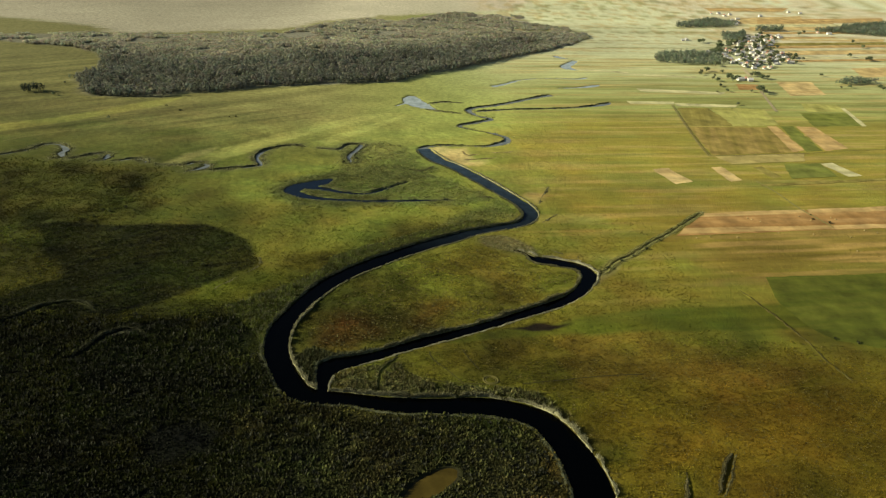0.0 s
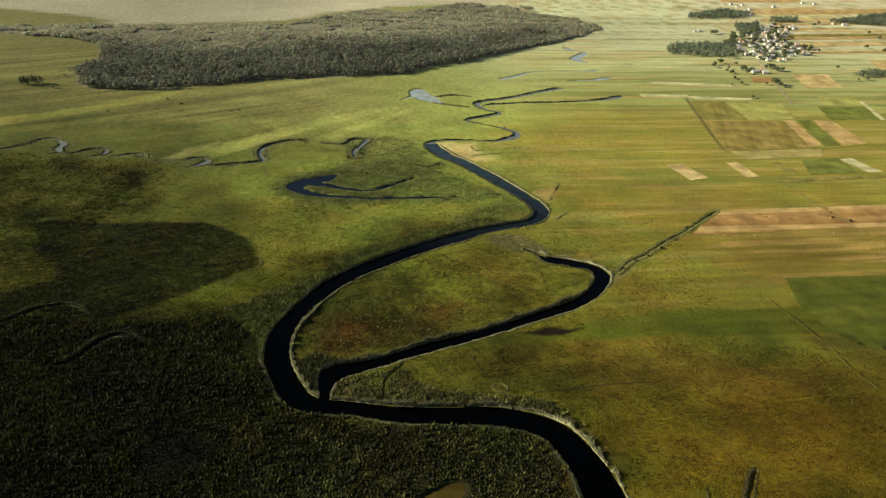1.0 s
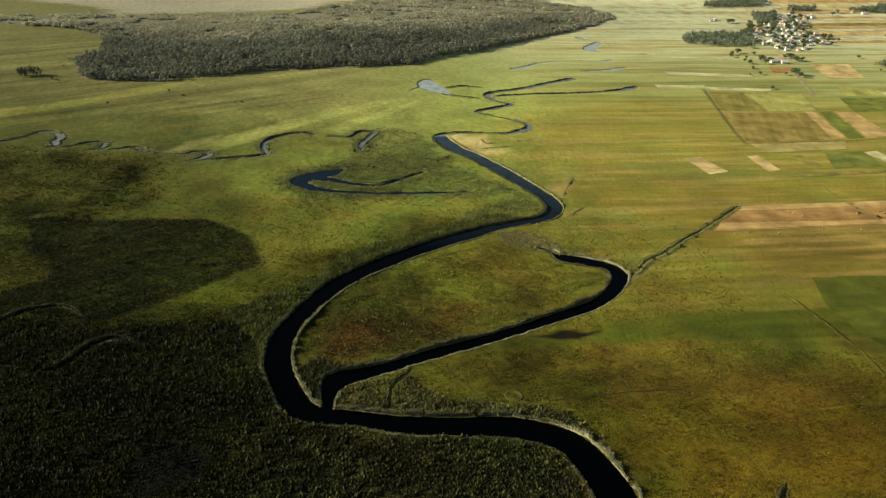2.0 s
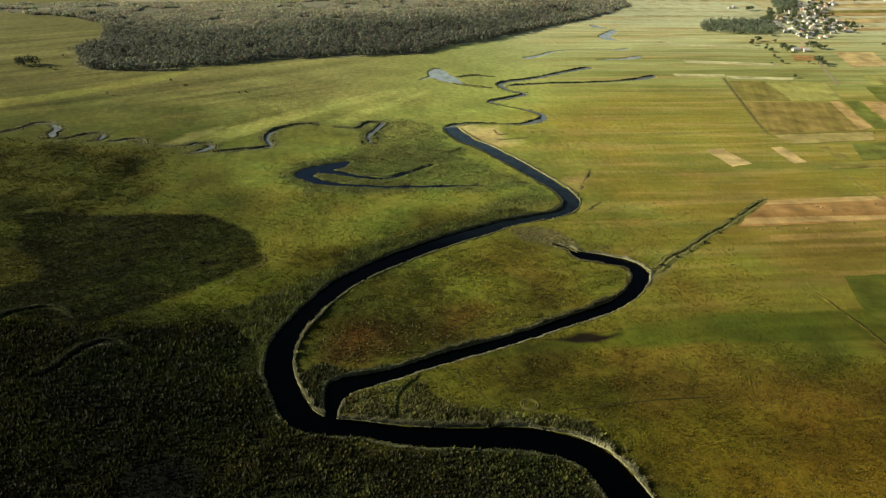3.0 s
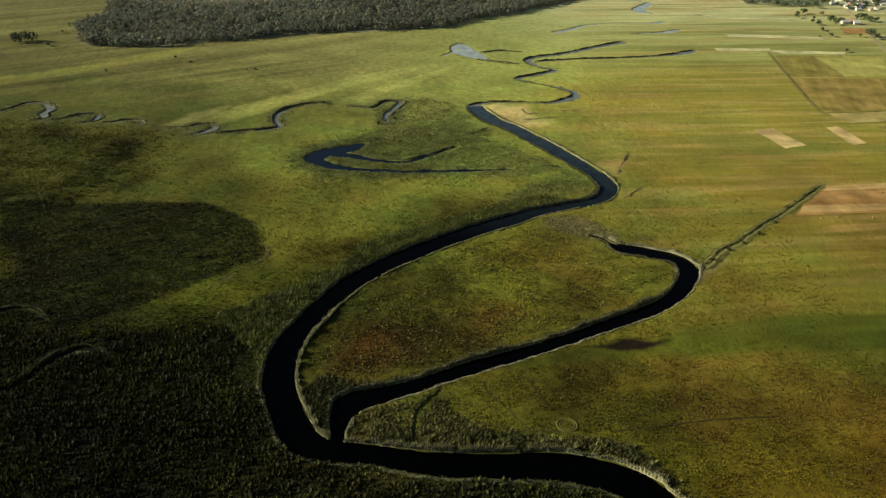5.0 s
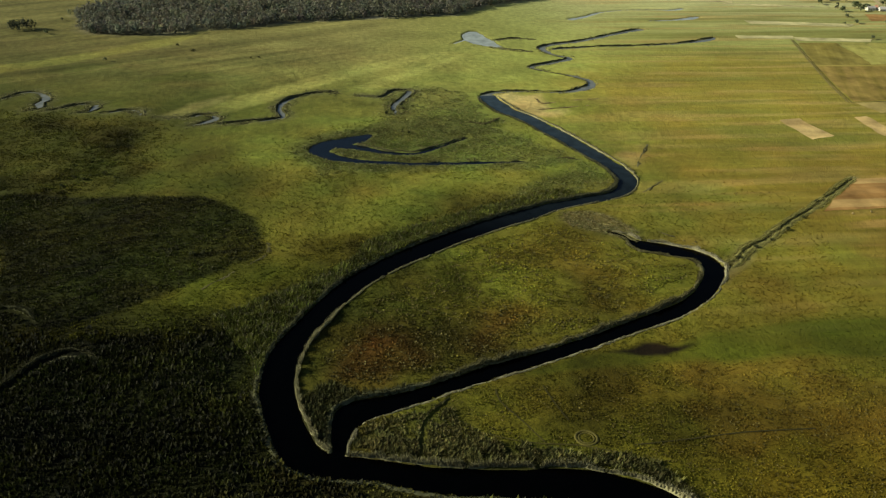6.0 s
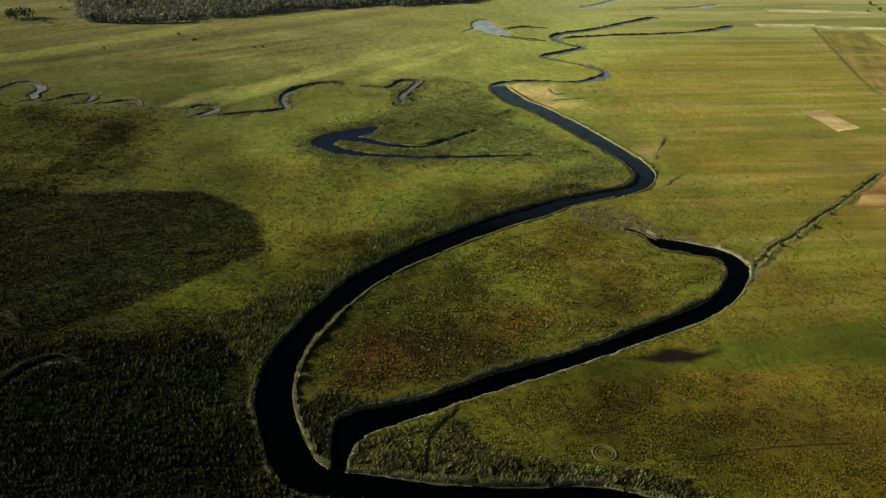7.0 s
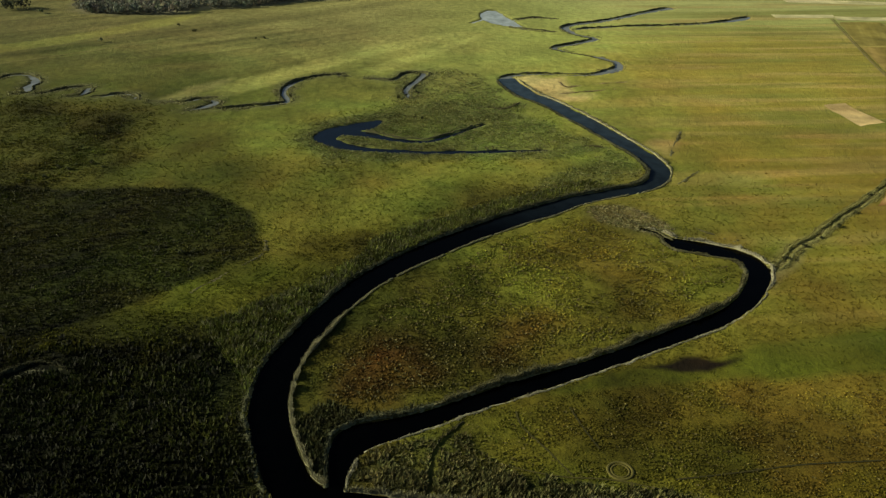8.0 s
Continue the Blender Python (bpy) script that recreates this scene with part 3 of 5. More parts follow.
    c *= 1 - 0.28 * (np.clip((-200 - x) / 120, 0, 1) * np.clip((y - 600) / 100, 0, 1))[:, None]
    c[:, 0] *= 1 - 0.05 * np.clip((60 - x) / 60, 0, 1)
    # blue rises with distance, as haze would add it
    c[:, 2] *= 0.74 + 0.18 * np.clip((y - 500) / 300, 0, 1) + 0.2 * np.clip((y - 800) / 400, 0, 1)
    return np.clip(c, 0.003, 0.6)


def shore(x, y, lines):
    d = np.full(x.shape, 1e3)
    for line in lines:
        d = np.minimum(d, distance(x, y, line))
    return d


# ---- ground: one sheet with the channels cut into it ----
def steps(stops):
    """Coordinates from (from, to, step) runs."""
    return np.concatenate([np.arange(a, b, s) for a, b, s in stops])


def growing(start, end, first, factor):
    out, s = [start], first
    while out[-1] < end:
        out.append(out[-1] + s)
        s *= factor
    return np.array(out)


east = np.concatenate([steps([(0, 180, 1.3), (180, 420, 2.6)]), growing(420, 6000, 4, 1.06)])
xs = np.concatenate([-east[:0:-1], east])
ys = np.concatenate([-growing(175, 6000, 6, 1.12)[::-1], steps([(-170, 200, 2.6), (200, 520, 1.3), (520, 1050, 2.0)]), growing(1050, 6000, 3, 1.03)])
wx, wy = (a.ravel() for a in np.meshgrid(xs, ys))
gx, gy = place(np.clip(wx, -1200, 1200), np.minimum(wy, 1600), GRID)
jag = 2.4 * np.clip((gy - 500) / 60, 0.35, 1)
jx, jy = gx + jag * (value_noise(gx, gy, 5, 91, 2) - 0.5), gy + jag * (value_noise(gx, gy, 5, 92, 2) - 0.5)
d = shore(jx, jy, CHANNELS)
gz = np.clip(-0.55 + 0.55 * d, -2.0, 0.0)
gz = np.minimum(gz, np.clip(-0.35 + 0.6 * shore(gx, gy, DITCHES.values()), -0.6, 0.0))
gz += np.where(d > 1.5, 0.65 * (value_noise(gx, gy, 6, 3, 3) - 0.55), 0) * np.clip((900 - gy) / 150, 0, 1) * np.clip((420 - np.abs(gx)) / 60, 0, 1) * (1 - 0.75 * np.clip((gx - 60) / 60, 0, 1))
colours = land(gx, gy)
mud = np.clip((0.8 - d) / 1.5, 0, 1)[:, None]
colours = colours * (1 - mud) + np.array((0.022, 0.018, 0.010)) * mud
# marsh ground darkened again: shade between the clumps put into its colour
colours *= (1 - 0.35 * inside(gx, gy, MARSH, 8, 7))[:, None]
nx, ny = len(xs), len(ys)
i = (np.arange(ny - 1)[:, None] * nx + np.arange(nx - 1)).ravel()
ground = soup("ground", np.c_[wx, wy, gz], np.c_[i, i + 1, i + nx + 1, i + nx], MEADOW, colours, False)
ground.data.shade_smooth()
tagged(ground, "flat floodplain of green and yellow sedge meadow", "ground", kind="structure")


# ---- water ----
def ribbon(name, line, label, level=-0.55, wider=2.5, mat=WATER):
    p = line[:, :2]
    t = np.gradient(p, axis=0)
    t /= np.hypot(*t.T)[:, None]
    side = np.c_[-t[:, 1], t[:, 0]] * (line[:, 2:3] / 2 + wider)
    p = p.copy()
    p[0] -= t[0] * wider
    p[-1] += t[-1] * wider
    n = len(p)
    z = np.full((n, 1), level)
    k = np.arange(n - 1)
    ob = soup(name, np.vstack([np.c_[p + side, z], np.c_[p - side, z]]), np.c_[k, k + n, k + n + 1, k + 1], mat)
    return tagged(ob, label, "water", kind="structure")


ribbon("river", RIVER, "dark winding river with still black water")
ribbon("side_channel", SIDE_CHANNEL, "narrow dark side channel with reedy banks", -0.56)
ribbon("upper_river", UPPER_RIVER, "far narrow reach of the winding river", -0.57, mat=SKY_GREY_WATER)
for k, (name, line) in enumerate(STREAMS.items()):
    mat = {"oxbow_lake": BLUE_WATER, "oxbow_arm": BLUE_WATER, "pond": PALE_WATER, "pond_leg": PALE_WATER, "far_reach": PALE_WATER, "far_pool": PALE_WATER, "north_bend": PALE_WATER, "north_pool": PALE_WATER,
           "east_branch": SKY_GREY_WATER, "marsh_pond": MUD_WATER}.get(name, SKY_GREY_WATER)
    if name == "oxbow_arm":
        continue
    if name in ("far_reach", "mid_loop", "oxbow_lake"):
        (x0, y0), (x1, y1) = line[:, :2].min(0) - 12, line[:, :2].max(0) + 12
        line = np.array([(x0, (y0 + y1) / 2, y1 - y0 - 5), (x1, (y0 + y1) / 2, y1 - y0 - 5)])
    ribbon(name, line, "small muddy brown pond in the marsh" if name == "marsh_pond" else "still meadow water between low grassy banks", -0.58 - 0.01 * k, mat=mat)


# ---- fields: flat parcels laid on the plain ----
STRAW = crop_material("straw_stubble", (0.39, 0.245, 0.090), (0.47, 0.325, 0.135), 12)
OCHRE = crop_material("ochre_stubble", (0.45, 0.315, 0.130), (0.53, 0.395, 0.175), 10)
RED = crop_material("reddish_stubble", (0.27, 0.145, 0.045), (0.38, 0.225, 0.085), 11)
LEAF = crop_material("green_crop", (0.068, 0.080, 0.009), (0.092, 0.097, 0.013), 12)
OLIVE = crop_material("olive_grass", (0.19, 0.155, 0.036), (0.27, 0.225, 0.06), 80)
YOUNG = crop_material("young_green_crop", (0.145, 0.160, 0.028), (0.175, 0.185, 0.04), 12)
BROWN = crop_material("brown_grass", (0.20, 0.155, 0.036), (0.30, 0.215, 0.065), 80)
DRYGRASS = crop_material("dry_grass", (0.32, 0.255, 0.085), (0.39, 0.31, 0.12), 12)
HAY = crop_material("green_hay", (0.30, 0.285, 0.075), (0.37, 0.34, 0.10), 80)
PALE = crop_material("pale_hay", (0.44, 0.40, 0.20), (0.54, 0.49, 0.27), 12)
laid = []


def field(mat, label, ring):
    laid.append(ring)
    level = 0.06 + 0.005 * len(laid)
    p = np.array(ring, float)
    edge = []
    for a, b in zip(p, np.roll(p, -1, 0)):
        n = max(2, int(np.hypot(*(b - a)) / 5))
        edge += [a + (b - a) * t for t in np.linspace(0, 1, n, endpoint=False)]
    edge = np.array(edge)
    edge += (np.c_[value_noise(edge[:, 0], edge[:, 1], 6, 81, 2), value_noise(edge[:, 0], edge[:, 1], 6, 82, 2)] - 0.5) * 2.4
    bm = bmesh.new()
    bm.faces.new([bm.verts.new((*place(x, y), level)) for x, y in edge])
    bmesh.ops.recalc_face_normals(bm, faces=bm.faces)
    for f in bm.faces:
        if f.normal.z < 0:
            f.normal_flip()
    bmesh.ops.triangulate(bm, faces=bm.faces)
    return tagged(part("field", bm, mat), label, "field", kind="structure")


field(RED, "reddish brown stubble field with dry rows", [(163, 547), (234, 564), (330, 587), (314, 540), (275, 535), (212, 522), (136, 504), (149, 525)])
field(STRAW, "pale strip of cut straw", [(163, 549), (234, 566), (232, 558), (160, 541)])
field(STRAW, "pale strip of cut straw", [(236, 566), (324, 587), (320, 577), (235, 558)])
field(STRAW, "pale strip of cut straw", [(145, 519), (215, 531), (306, 548), (303, 541), (212, 524), (140, 508)])
field(LEAF, "dark green crop field", [(170, 446), (266, 464), (232, 365), (199, 368), (179, 374), (171, 389), (166, 414)])
field(OCHRE, "small pale stubble plot", [(152, 648), (165, 653), (175, 619), (161, 612)])
field(OCHRE, "small pale stubble plot", [(198, 660), (207, 663), (213, 628), (203, 623)])
field(OLIVE, "small dull hay plot", [(231, 663), (239, 668), (246, 641), (238, 635)])
field(PALE, "small pale hay plot", [(289, 682), (300, 687), (309, 653), (297, 649)])
field(OLIVE, "olive grass parcel", [(223, 874), (254, 879), (258, 802), (215, 796)])
field(HAY, "pale green hay parcel", [(257, 880), (277, 882), (275, 809), (257, 802)])
field(HAY, "yellow hay parcel", [(280, 883), (310, 881), (302, 813), (271, 804)])
field(BROWN, "brown grass parcel", [(214, 791), (289, 802), (285, 716), (210, 696)])
field(STRAW, "narrow straw parcel", [(289, 807), (298, 808), (292, 723), (280, 716)])
field(YOUNG, "narrow green crop parcel", [(301, 809), (314, 811), (307, 723), (292, 719)])
field(STRAW, "straw parcel", [(316, 811), (333, 810), (333, 735), (309, 724)])
field(HAY, "light olive hay parcel", [(359, 919), (396, 920), (391, 883), (351, 878)])
field(YOUNG, "dark green crop parcel", [(341, 869), (390, 878), (385, 823), (334, 814)])
field(PALE, "narrow pale hay strip", [(394, 902), (398, 902), (386, 823), (381, 822)])
field(OCHRE, "ochre stubble field", [(375, 1040), (418, 1048), (406, 971), (363, 957)])
field(RED, "brownish stubble field beside the farm", [(322, 1016), (348, 1018), (339, 987), (316, 981)])
field(OCHRE, "ochre stubble field", [(511, 1161), (588, 1189), (554, 1117), (497, 1092)])
field(PALE, "pale hay strip", [(178, 896), (226, 902), (224, 890), (179, 885)])
field(PALE, "pale hay strip", [(225, 896), (289, 897), (284, 886), (224, 882)])
field(PALE, "pale hay strip", [(200, 966), (296, 964), (288, 950), (203, 951)])
field(PALE, "pale hay strip", [(147, 1078), (210, 1069), (209, 1060), (150, 1067)])
field(PALE, "pale hay strip", [(199, 1057), (289, 1057), (284, 1045), (197, 1050)])
field(PALE, "pale hay strip", [(205, 1100), (247, 1100), (246, 1095), (204, 1091)])
field(DRYGRASS, "wide dry grass strip", [(210, 693), (288, 713), (279, 688), (218, 671)])
field(YOUNG, "green crop parcel", [(259, 676), (289, 684), (289, 647), (251, 637)])
field(OCHRE, "far ochre stubble field", [(515, 1696), (669, 1779), (645, 1686), (500, 1610)])
field(OCHRE, "far ochre stubble field", [(527, 1634), (696, 1684), (662, 1597), (502, 1551)])
field(STRAW, "far straw field", [(507, 1866), (699, 1931), (661, 1852), (504, 1810)])
field(OCHRE, "long ochre stubble strip", [(519, 1445), (691, 1471), (675, 1436), (508, 1411)])
field(STRAW, "far straw field", [(559, 1693), (836, 1799), (801, 1719), (537, 1621)])
field(OLIVE, "thin dry verge", [(224, 620), (360, 659), (356, 652), (222, 614)])
for mat, label, a, b, v, w in (
    (STRAW, "long straw strip", 5, 330, 6, 22), (PALE, "long pale hay strip", 10, 330, 34, 44), (OCHRE, "long ochre stubble strip", 35, 340, 60, 94), (PALE, "long pale hay strip", 40, 340, 97, 106),
    (STRAW, "long straw strip", 55, 340, 118, 140), (OLIVE, "long dry grass strip", 60, 340, 143, 168), (PALE, "long pale hay strip", 150, 260, 196, 206), (STRAW, "long straw strip", 130, 250, 214, 228),
    (OCHRE, "long ochre stubble strip", 150, 420, 300, 330), (PALE, "long pale hay strip", 120, 420, 345, 380), (STRAW, "long straw strip", 150, 420, 260, 285)):
    corners = ((a, v), (b, v), (b, w), (a, w))
    field(mat, label, [(440 + 0.955 * p - 0.297 * q, 1185 + 0.297 * p + 0.955 * q) for p, q in corners])


# ---- forest ----
def scattered(ring, spacing, seed, wobble=4.0):
    ring = np.array(ring, float)
    rng = np.random.default_rng(seed)
    a, b = np.meshgrid(np.arange(ring[:, 0].min(), ring[:, 0].max(), spacing), np.arange(ring[:, 1].min(), ring[:, 1].max(), spacing))
    x, y = a.ravel() + rng.uniform(-0.5, 0.5, a.size) * spacing, b.ravel() + rng.uniform(-0.5, 0.5, a.size) * spacing
    keep = inside(x, y, ring, 3, wobble) > 0.5
    return x[keep], y[keep]


BARK = plain_material("bark", (0.11, 0.09, 0.07), 0.9)
FOLIAGE = tuft_material("foliage", 0.8, 0.16)


def crown_soup(centres, sizes, heights, colours, leaves, seed):
    """Loose leaf clumps: bent quads spread over uneven crowns."""
    rng = np.random.default_rng(seed)
    n = len(centres)
    u = rng.normal(size=(n, leaves, 3))
    u /= np.linalg.norm(u, axis=2, keepdims=True)
    r = rng.uniform(0.55, 1.0, (n, leaves, 1)) ** 0.5
    lobes = 1 + 0.25 * np.sin(3 * u[..., :1] + 5 * u[..., 1:2] + rng.uniform(0, 6, (n, 1, 1)))
    off = u * r * lobes * np.stack([sizes, sizes, heights], 1)[:, None]
    mid = centres[:, None] + off
    nrm = u + rng.normal(scale=0.28, size=u.shape)
    nrm /= np.linalg.norm(nrm, axis=2, keepdims=True)
    a = np.cross(nrm, rng.normal(size=u.shape))
    a /= np.linalg.norm(a, axis=2, keepdims=True)
    b = np.cross(nrm, a)
    s = (sizes[:, None, None] * rng.uniform(0.15, 0.34, (n, leaves, 1)))
    quad = np.stack([mid - a * s - b * s * 0.6, mid + a * s - b * s * 0.6, mid + a * s * 0.7 + b * s, mid - a * s * 0.7 + b * s], 2)
    verts = quad.reshape(-1, 3)
    verts[:, 2] = np.maximum(verts[:, 2], 0.05)
    cols = np.repeat(colours, leaves * 4, axis=0)
    return verts, np.arange(len(verts)).reshape(-1, 4), cols


def woods(name, ring, spacing, tall, colour, label, seed, leaves=16, wobble=4.0, fade=0.0):
    x, y = scattered(ring, spacing, seed, wobble)
    open_line = np.array([(-236, 912, 7), (-220, 935, 9), (-207, 969, 5)], float)
    keep = (distance(x, y, open_line) > 0) & (value_noise(x, y, 24, 29, 3) > (0.27 + 0.16 * np.clip((y - 1000 - 0.6 * np.clip(x + 300, 0, 500)) / 160, 0, 1)) * fade)
    x, y = x[keep], y[keep]
    rng = np.random.default_rng(seed + 1)
    n = len(x)
    h = tall * rng.uniform(0.65, 1.2, n) * (0.55 + 0.9 * value_noise(x, y, 45, 13, 3))
    w = np.minimum(spacing * 0.62, h * 0.42) * rng.uniform(0.8, 1.2, n)
    # far and eastern trees: haze put into paler crown colours and lower crowns
    hazy_back = np.clip((y - 955 - 0.62 * np.clip(x + 300, 0, 450) + 130 * (value_noise(x, y, 90, 17, 3) - 0.5)) / 190, 0, 1) * fade
    hazy_back = np.maximum(hazy_back, 0.8 * fade * np.clip((x - 10) / 160, 0, 1))
    h, w = h * (1 - 0.76 * hazy_back), w * (1 + 0.3 * hazy_back)
    tone = (1 + 0.25 * hazy_back)[:, None] * (0.7 + 0.6 * value_noise(x, y, 45, 15, 3))[:, None] * (1 + (1 - 0.6 * hazy_back[:, None]) * rng.uniform(-0.25, 0.25, (n, 1)))
    cols = (np.array(colour) * (1 - hazy_back[:, None]) + np.array((0.335, 0.315, 0.222)) * hazy_back[:, None]) * tone * rng.uniform(0.9, 1.1, (n, 3))
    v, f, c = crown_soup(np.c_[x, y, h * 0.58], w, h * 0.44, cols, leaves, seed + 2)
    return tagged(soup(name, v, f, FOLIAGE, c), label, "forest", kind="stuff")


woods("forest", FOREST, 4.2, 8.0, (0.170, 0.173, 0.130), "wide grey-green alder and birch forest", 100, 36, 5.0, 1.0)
WOODS = [
    [(258, 1151), (296, 1138), (342, 1148), (361, 1219), (340, 1238), (275, 1223)],
    [(372, 1521), (475, 1558), (505, 1628), (458, 1637), (381, 1560)],
    [(499, 1510), (546, 1523), (557, 1554), (509, 1540)],
    [(600, 1530), (651, 1523), (704, 1500), (761, 1487), (852, 1674), (784, 1681), (691, 1620)],
    [(445, 1042), (453, 1034), (490, 1045), (502, 1068), (466, 1064)],
    [(407, 1373), (441, 1372), (473, 1482), (427, 1450)],
    [(-401, 821), (-393, 826), (-383, 831), (-392, 846), (-406, 834)],
]
# the six distant woods get paler crowns: haze put into their colour
for k, ring in enumerate(WOODS):
    woods("small_wood", ring, 4.6, 6.5, (0.19, 0.22, 0.15) if k < 6 else (0.07, 0.078, 0.045), "dark green wood among the fields", 200 + 10 * k, 24, 1.0)


# ---- marsh vegetation: tufts and reeds ----
def blades(x, y, tall, wide, cols, count, seed, lean=0.5, base=0.0):
    """Clumps of upright pointed blades."""
    rng = np.random.default_rng(seed)
    n = len(x)
    a = rng.uniform(0, 2 * np.pi, (n, count))
    h = tall[:, None] * rng.uniform(0.6, 1.15, (n, count))
    w = wide[:, None] * rng.uniform(0.5, 1.0, (n, count)) * 0.5
    ox, oy = wide[:, None] * 0.4 * np.cos(a), wide[:, None] * 0.4 * np.sin(a)
    cx, cy = x[:, None] + ox, y[:, None] + oy
    tx, ty = cx + lean * h * np.cos(a), cy + lean * h * np.sin(a)
    dx, dy = -np.sin(a) * w, np.cos(a) * w
    z0, one = np.full_like(h, base), np.ones_like(h)
    tri = np.stack([np.stack([cx - dx, cy - dy, z0], 2), np.stack([cx + dx, cy + dy, z0], 2), np.stack([tx, ty, base + h], 2)], 2)
    v = tri.reshape(-1, 3)
    return v, np.arange(len(v)).reshape(-1, 3), np.repeat(cols, count * 3, axis=0)


def meadow_tufts(name, box, number, tall, wide, seed, label, fade=90.0, ring=None):
    rng = np.random.default_rng(seed)
    x, y = rng.uniform(box[0], box[1], number), rng.uniform(box[2], box[3], number)
    keep = (np.abs(x) < 0.8 * y + 30) & (rng.uniform(0, 1, number) < np.clip((box[3] - y) / 170, 0, 1) * np.clip((x - box[0]) / fade, 0, 1) * np.clip((y - box[2]) / 20, 0, 1)) & (shore(x, y, CHANNELS) > (2.0 if ring else 0.4)) & (shore(x, y, DITCHES.values()) > 0.2)
    if ring:
        keep &= rng.uniform(0, 1, number) < inside(x, y, ring, 14, 10)
    keep &= (x < 128) | (y < 365) | (rng.uniform(0, 1, number) < 0.12)
    keep &= (x < 60) | (y < 330) | (rng.uniform(0, 1, number) < 0.55)
    keep &= inside(x, y, WALLOW, 1.5, 2.5) < 0.5
    keep &= (inside(x, y, GREEN_BAND, 1.6, 1.5) < 0.5) | (rng.uniform(0, 1, number) < 0.12)
    for parcel in laid[:5]:
        keep &= inside(x, y, parcel, 1.0, 0.0) < 0.5
    x, y = x[keep], y[keep]
    patch = value_noise(x, y, 9, 61, 3)
    h = tall * (0.4 + 1.2 * patch) * rng.uniform(0.7, 1.3, len(x)) * (1 + 1.3 * np.maximum(inside(x, y, MARSH, 8, 7), 0.6 * inside(x, y, FRINGE, 1.6, 4)) + 0.5 * inside(x, y, OVAL, 1.6, 3))
    cols = land(x, y) * rng.uniform(0.75, 1.45, (len(x), 1)) * (0.5 + 1.1 * value_noise(x, y, 3.2, 64, 2))[:, None]
    wet_dim = inside(x, y, MARSH, 8, 7) > 0.5
    cols *= np.where(wet_dim & (rng.uniform(0, 1, len(x)) < 0.3), 2.2, np.where(wet_dim, 0.8, 1.0))[:, None]
    v, f, c = blades(x, y, h, np.full(len(x), wide) * rng.uniform(0.7, 1.3, len(x)), cols, 4, seed + 1)
    return tagged(soup(name, v, f, GRASS, c), label, "grass", kind="stuff")


meadow_tufts("sedge_tufts", (-300, 250, 205, 560), 280000, 0.32, 0.6, 300, "uneven sedge and grass tufts")


meadow_tufts("oxbow_sedge", (-180, 55, 480, 800), 80000, 0.34, 0.8, 320, "grey-green sedge tussocks round the oxbow", 10.0, OXBOW)
meadow_tufts("west_sedge", (-400, -60, 380, 800), 110000, 0.4, 0.9, 330, "dull sedge tussocks in the wet western meadow", 60.0, WEST_DULL)


def reed_bed(name, ring, spacing, tall, wide, label, seed, gain=1.0, tint=None, gap=0.3, count=7, wobble=2.0, lean=0.3, pale=None, even=0.0, soft=1.0):
    """Upright clumps standing close together inside an outline, with darker gaps between them."""
    rng = np.random.default_rng(seed)
    x, y = scattered(ring, spacing, seed, wobble + soft)
    keep = (rng.uniform(0, 1, len(x)) < 2 * inside(x, y, ring, soft, wobble) - 0.5) & (shore(x, y, CHANNELS) > 1.0) & (shore(x, y, DITCHES.values()) > 0.3) & (value_noise(x, y, 3.4, seed + 1, 2) > gap) & (inside(x, y, LOBE, 3, 4) < 0.5) & (y > 212) & (np.abs(x) < 0.9 * y + 20)
    x, y = x[keep], y[keep]
    n = len(x)
    stand = 0.55 + 0.9 * value_noise(x, y, 7, seed + 2, 3)
    h = tall * stand * rng.uniform(0.7, 1.3, n)
    base = land(x, y)
    if tint:
        base = 0.25 * base + 0.75 * np.array(tint)
    tone = 0.45 + 1.1 * value_noise(x, y, 2.6, seed + 3, 2) ** 1.5 * stand * 1.6
    cols = base * gain * (even + (1 - even) * tone)[:, None] * rng.uniform(0.7, 1.3, (n, 1)) * rng.uniform(0.92, 1.08, (n, 3))
    if pale:
        cols = np.where(rng.uniform(0, 1, (n, 1)) < 0.22, np.array(pale) * rng.uniform(0.5, 1.4, (n, 1)), cols)
    v, f, c = blades(x, y, h, wide * rng.uniform(0.75, 1.3, n), cols, count, seed + 4, lean)
    return tagged(soup(name, v, f, REED, c), label, "reed", kind="stuff")


WEST_MARSH = [(-330, 205), (-330, 362), (-211, 365), (-172, 367), (-129, 373), (-110, 372), (-98, 372), (-78, 350), (-70, 335), (-62, 322), (-52, 307), (-34, 304), (2, 302), (36, 296), (45, 281), (50, 245), (56, 205)]
RED_SPIT = [(-52, 345), (-60, 362), (-55, 382), (-38, 420), (-8, 458), (18, 476), (40, 458), (66, 440), (60, 422), (19, 383), (-20, 357), (-38, 346)]
SOUTH_MEADOW = [(52, 215), (56, 262), (50, 292), (30, 322), (0, 322), (-18, 332), (-18, 346), (22, 356), (60, 366), (110, 372), (170, 372), (240, 340), (240, 215)]
SLOPE = [(-225, 462), (-220, 485), (-215, 518), (-218, 576), (-205, 578), (-192, 539), (-196, 499), (-202, 458), (-215, 443)]
HOLLOW = [(-262, 400), (-262, 470), (-222, 484), (-190, 480), (-166, 489), (-135, 488), (-111, 469), (-99, 440), (-108, 417), (-126, 392), (-147, 372), (-200, 370)]
reed_bed("marsh_reeds", WEST_MARSH, 1.35, 1.5, 1.15, "dark green reed clumps of the wet marsh", 1400, 1.45, gap=0.34, soft=14.0, wobble=6.0, pale=(0.036, 0.037, 0.023))
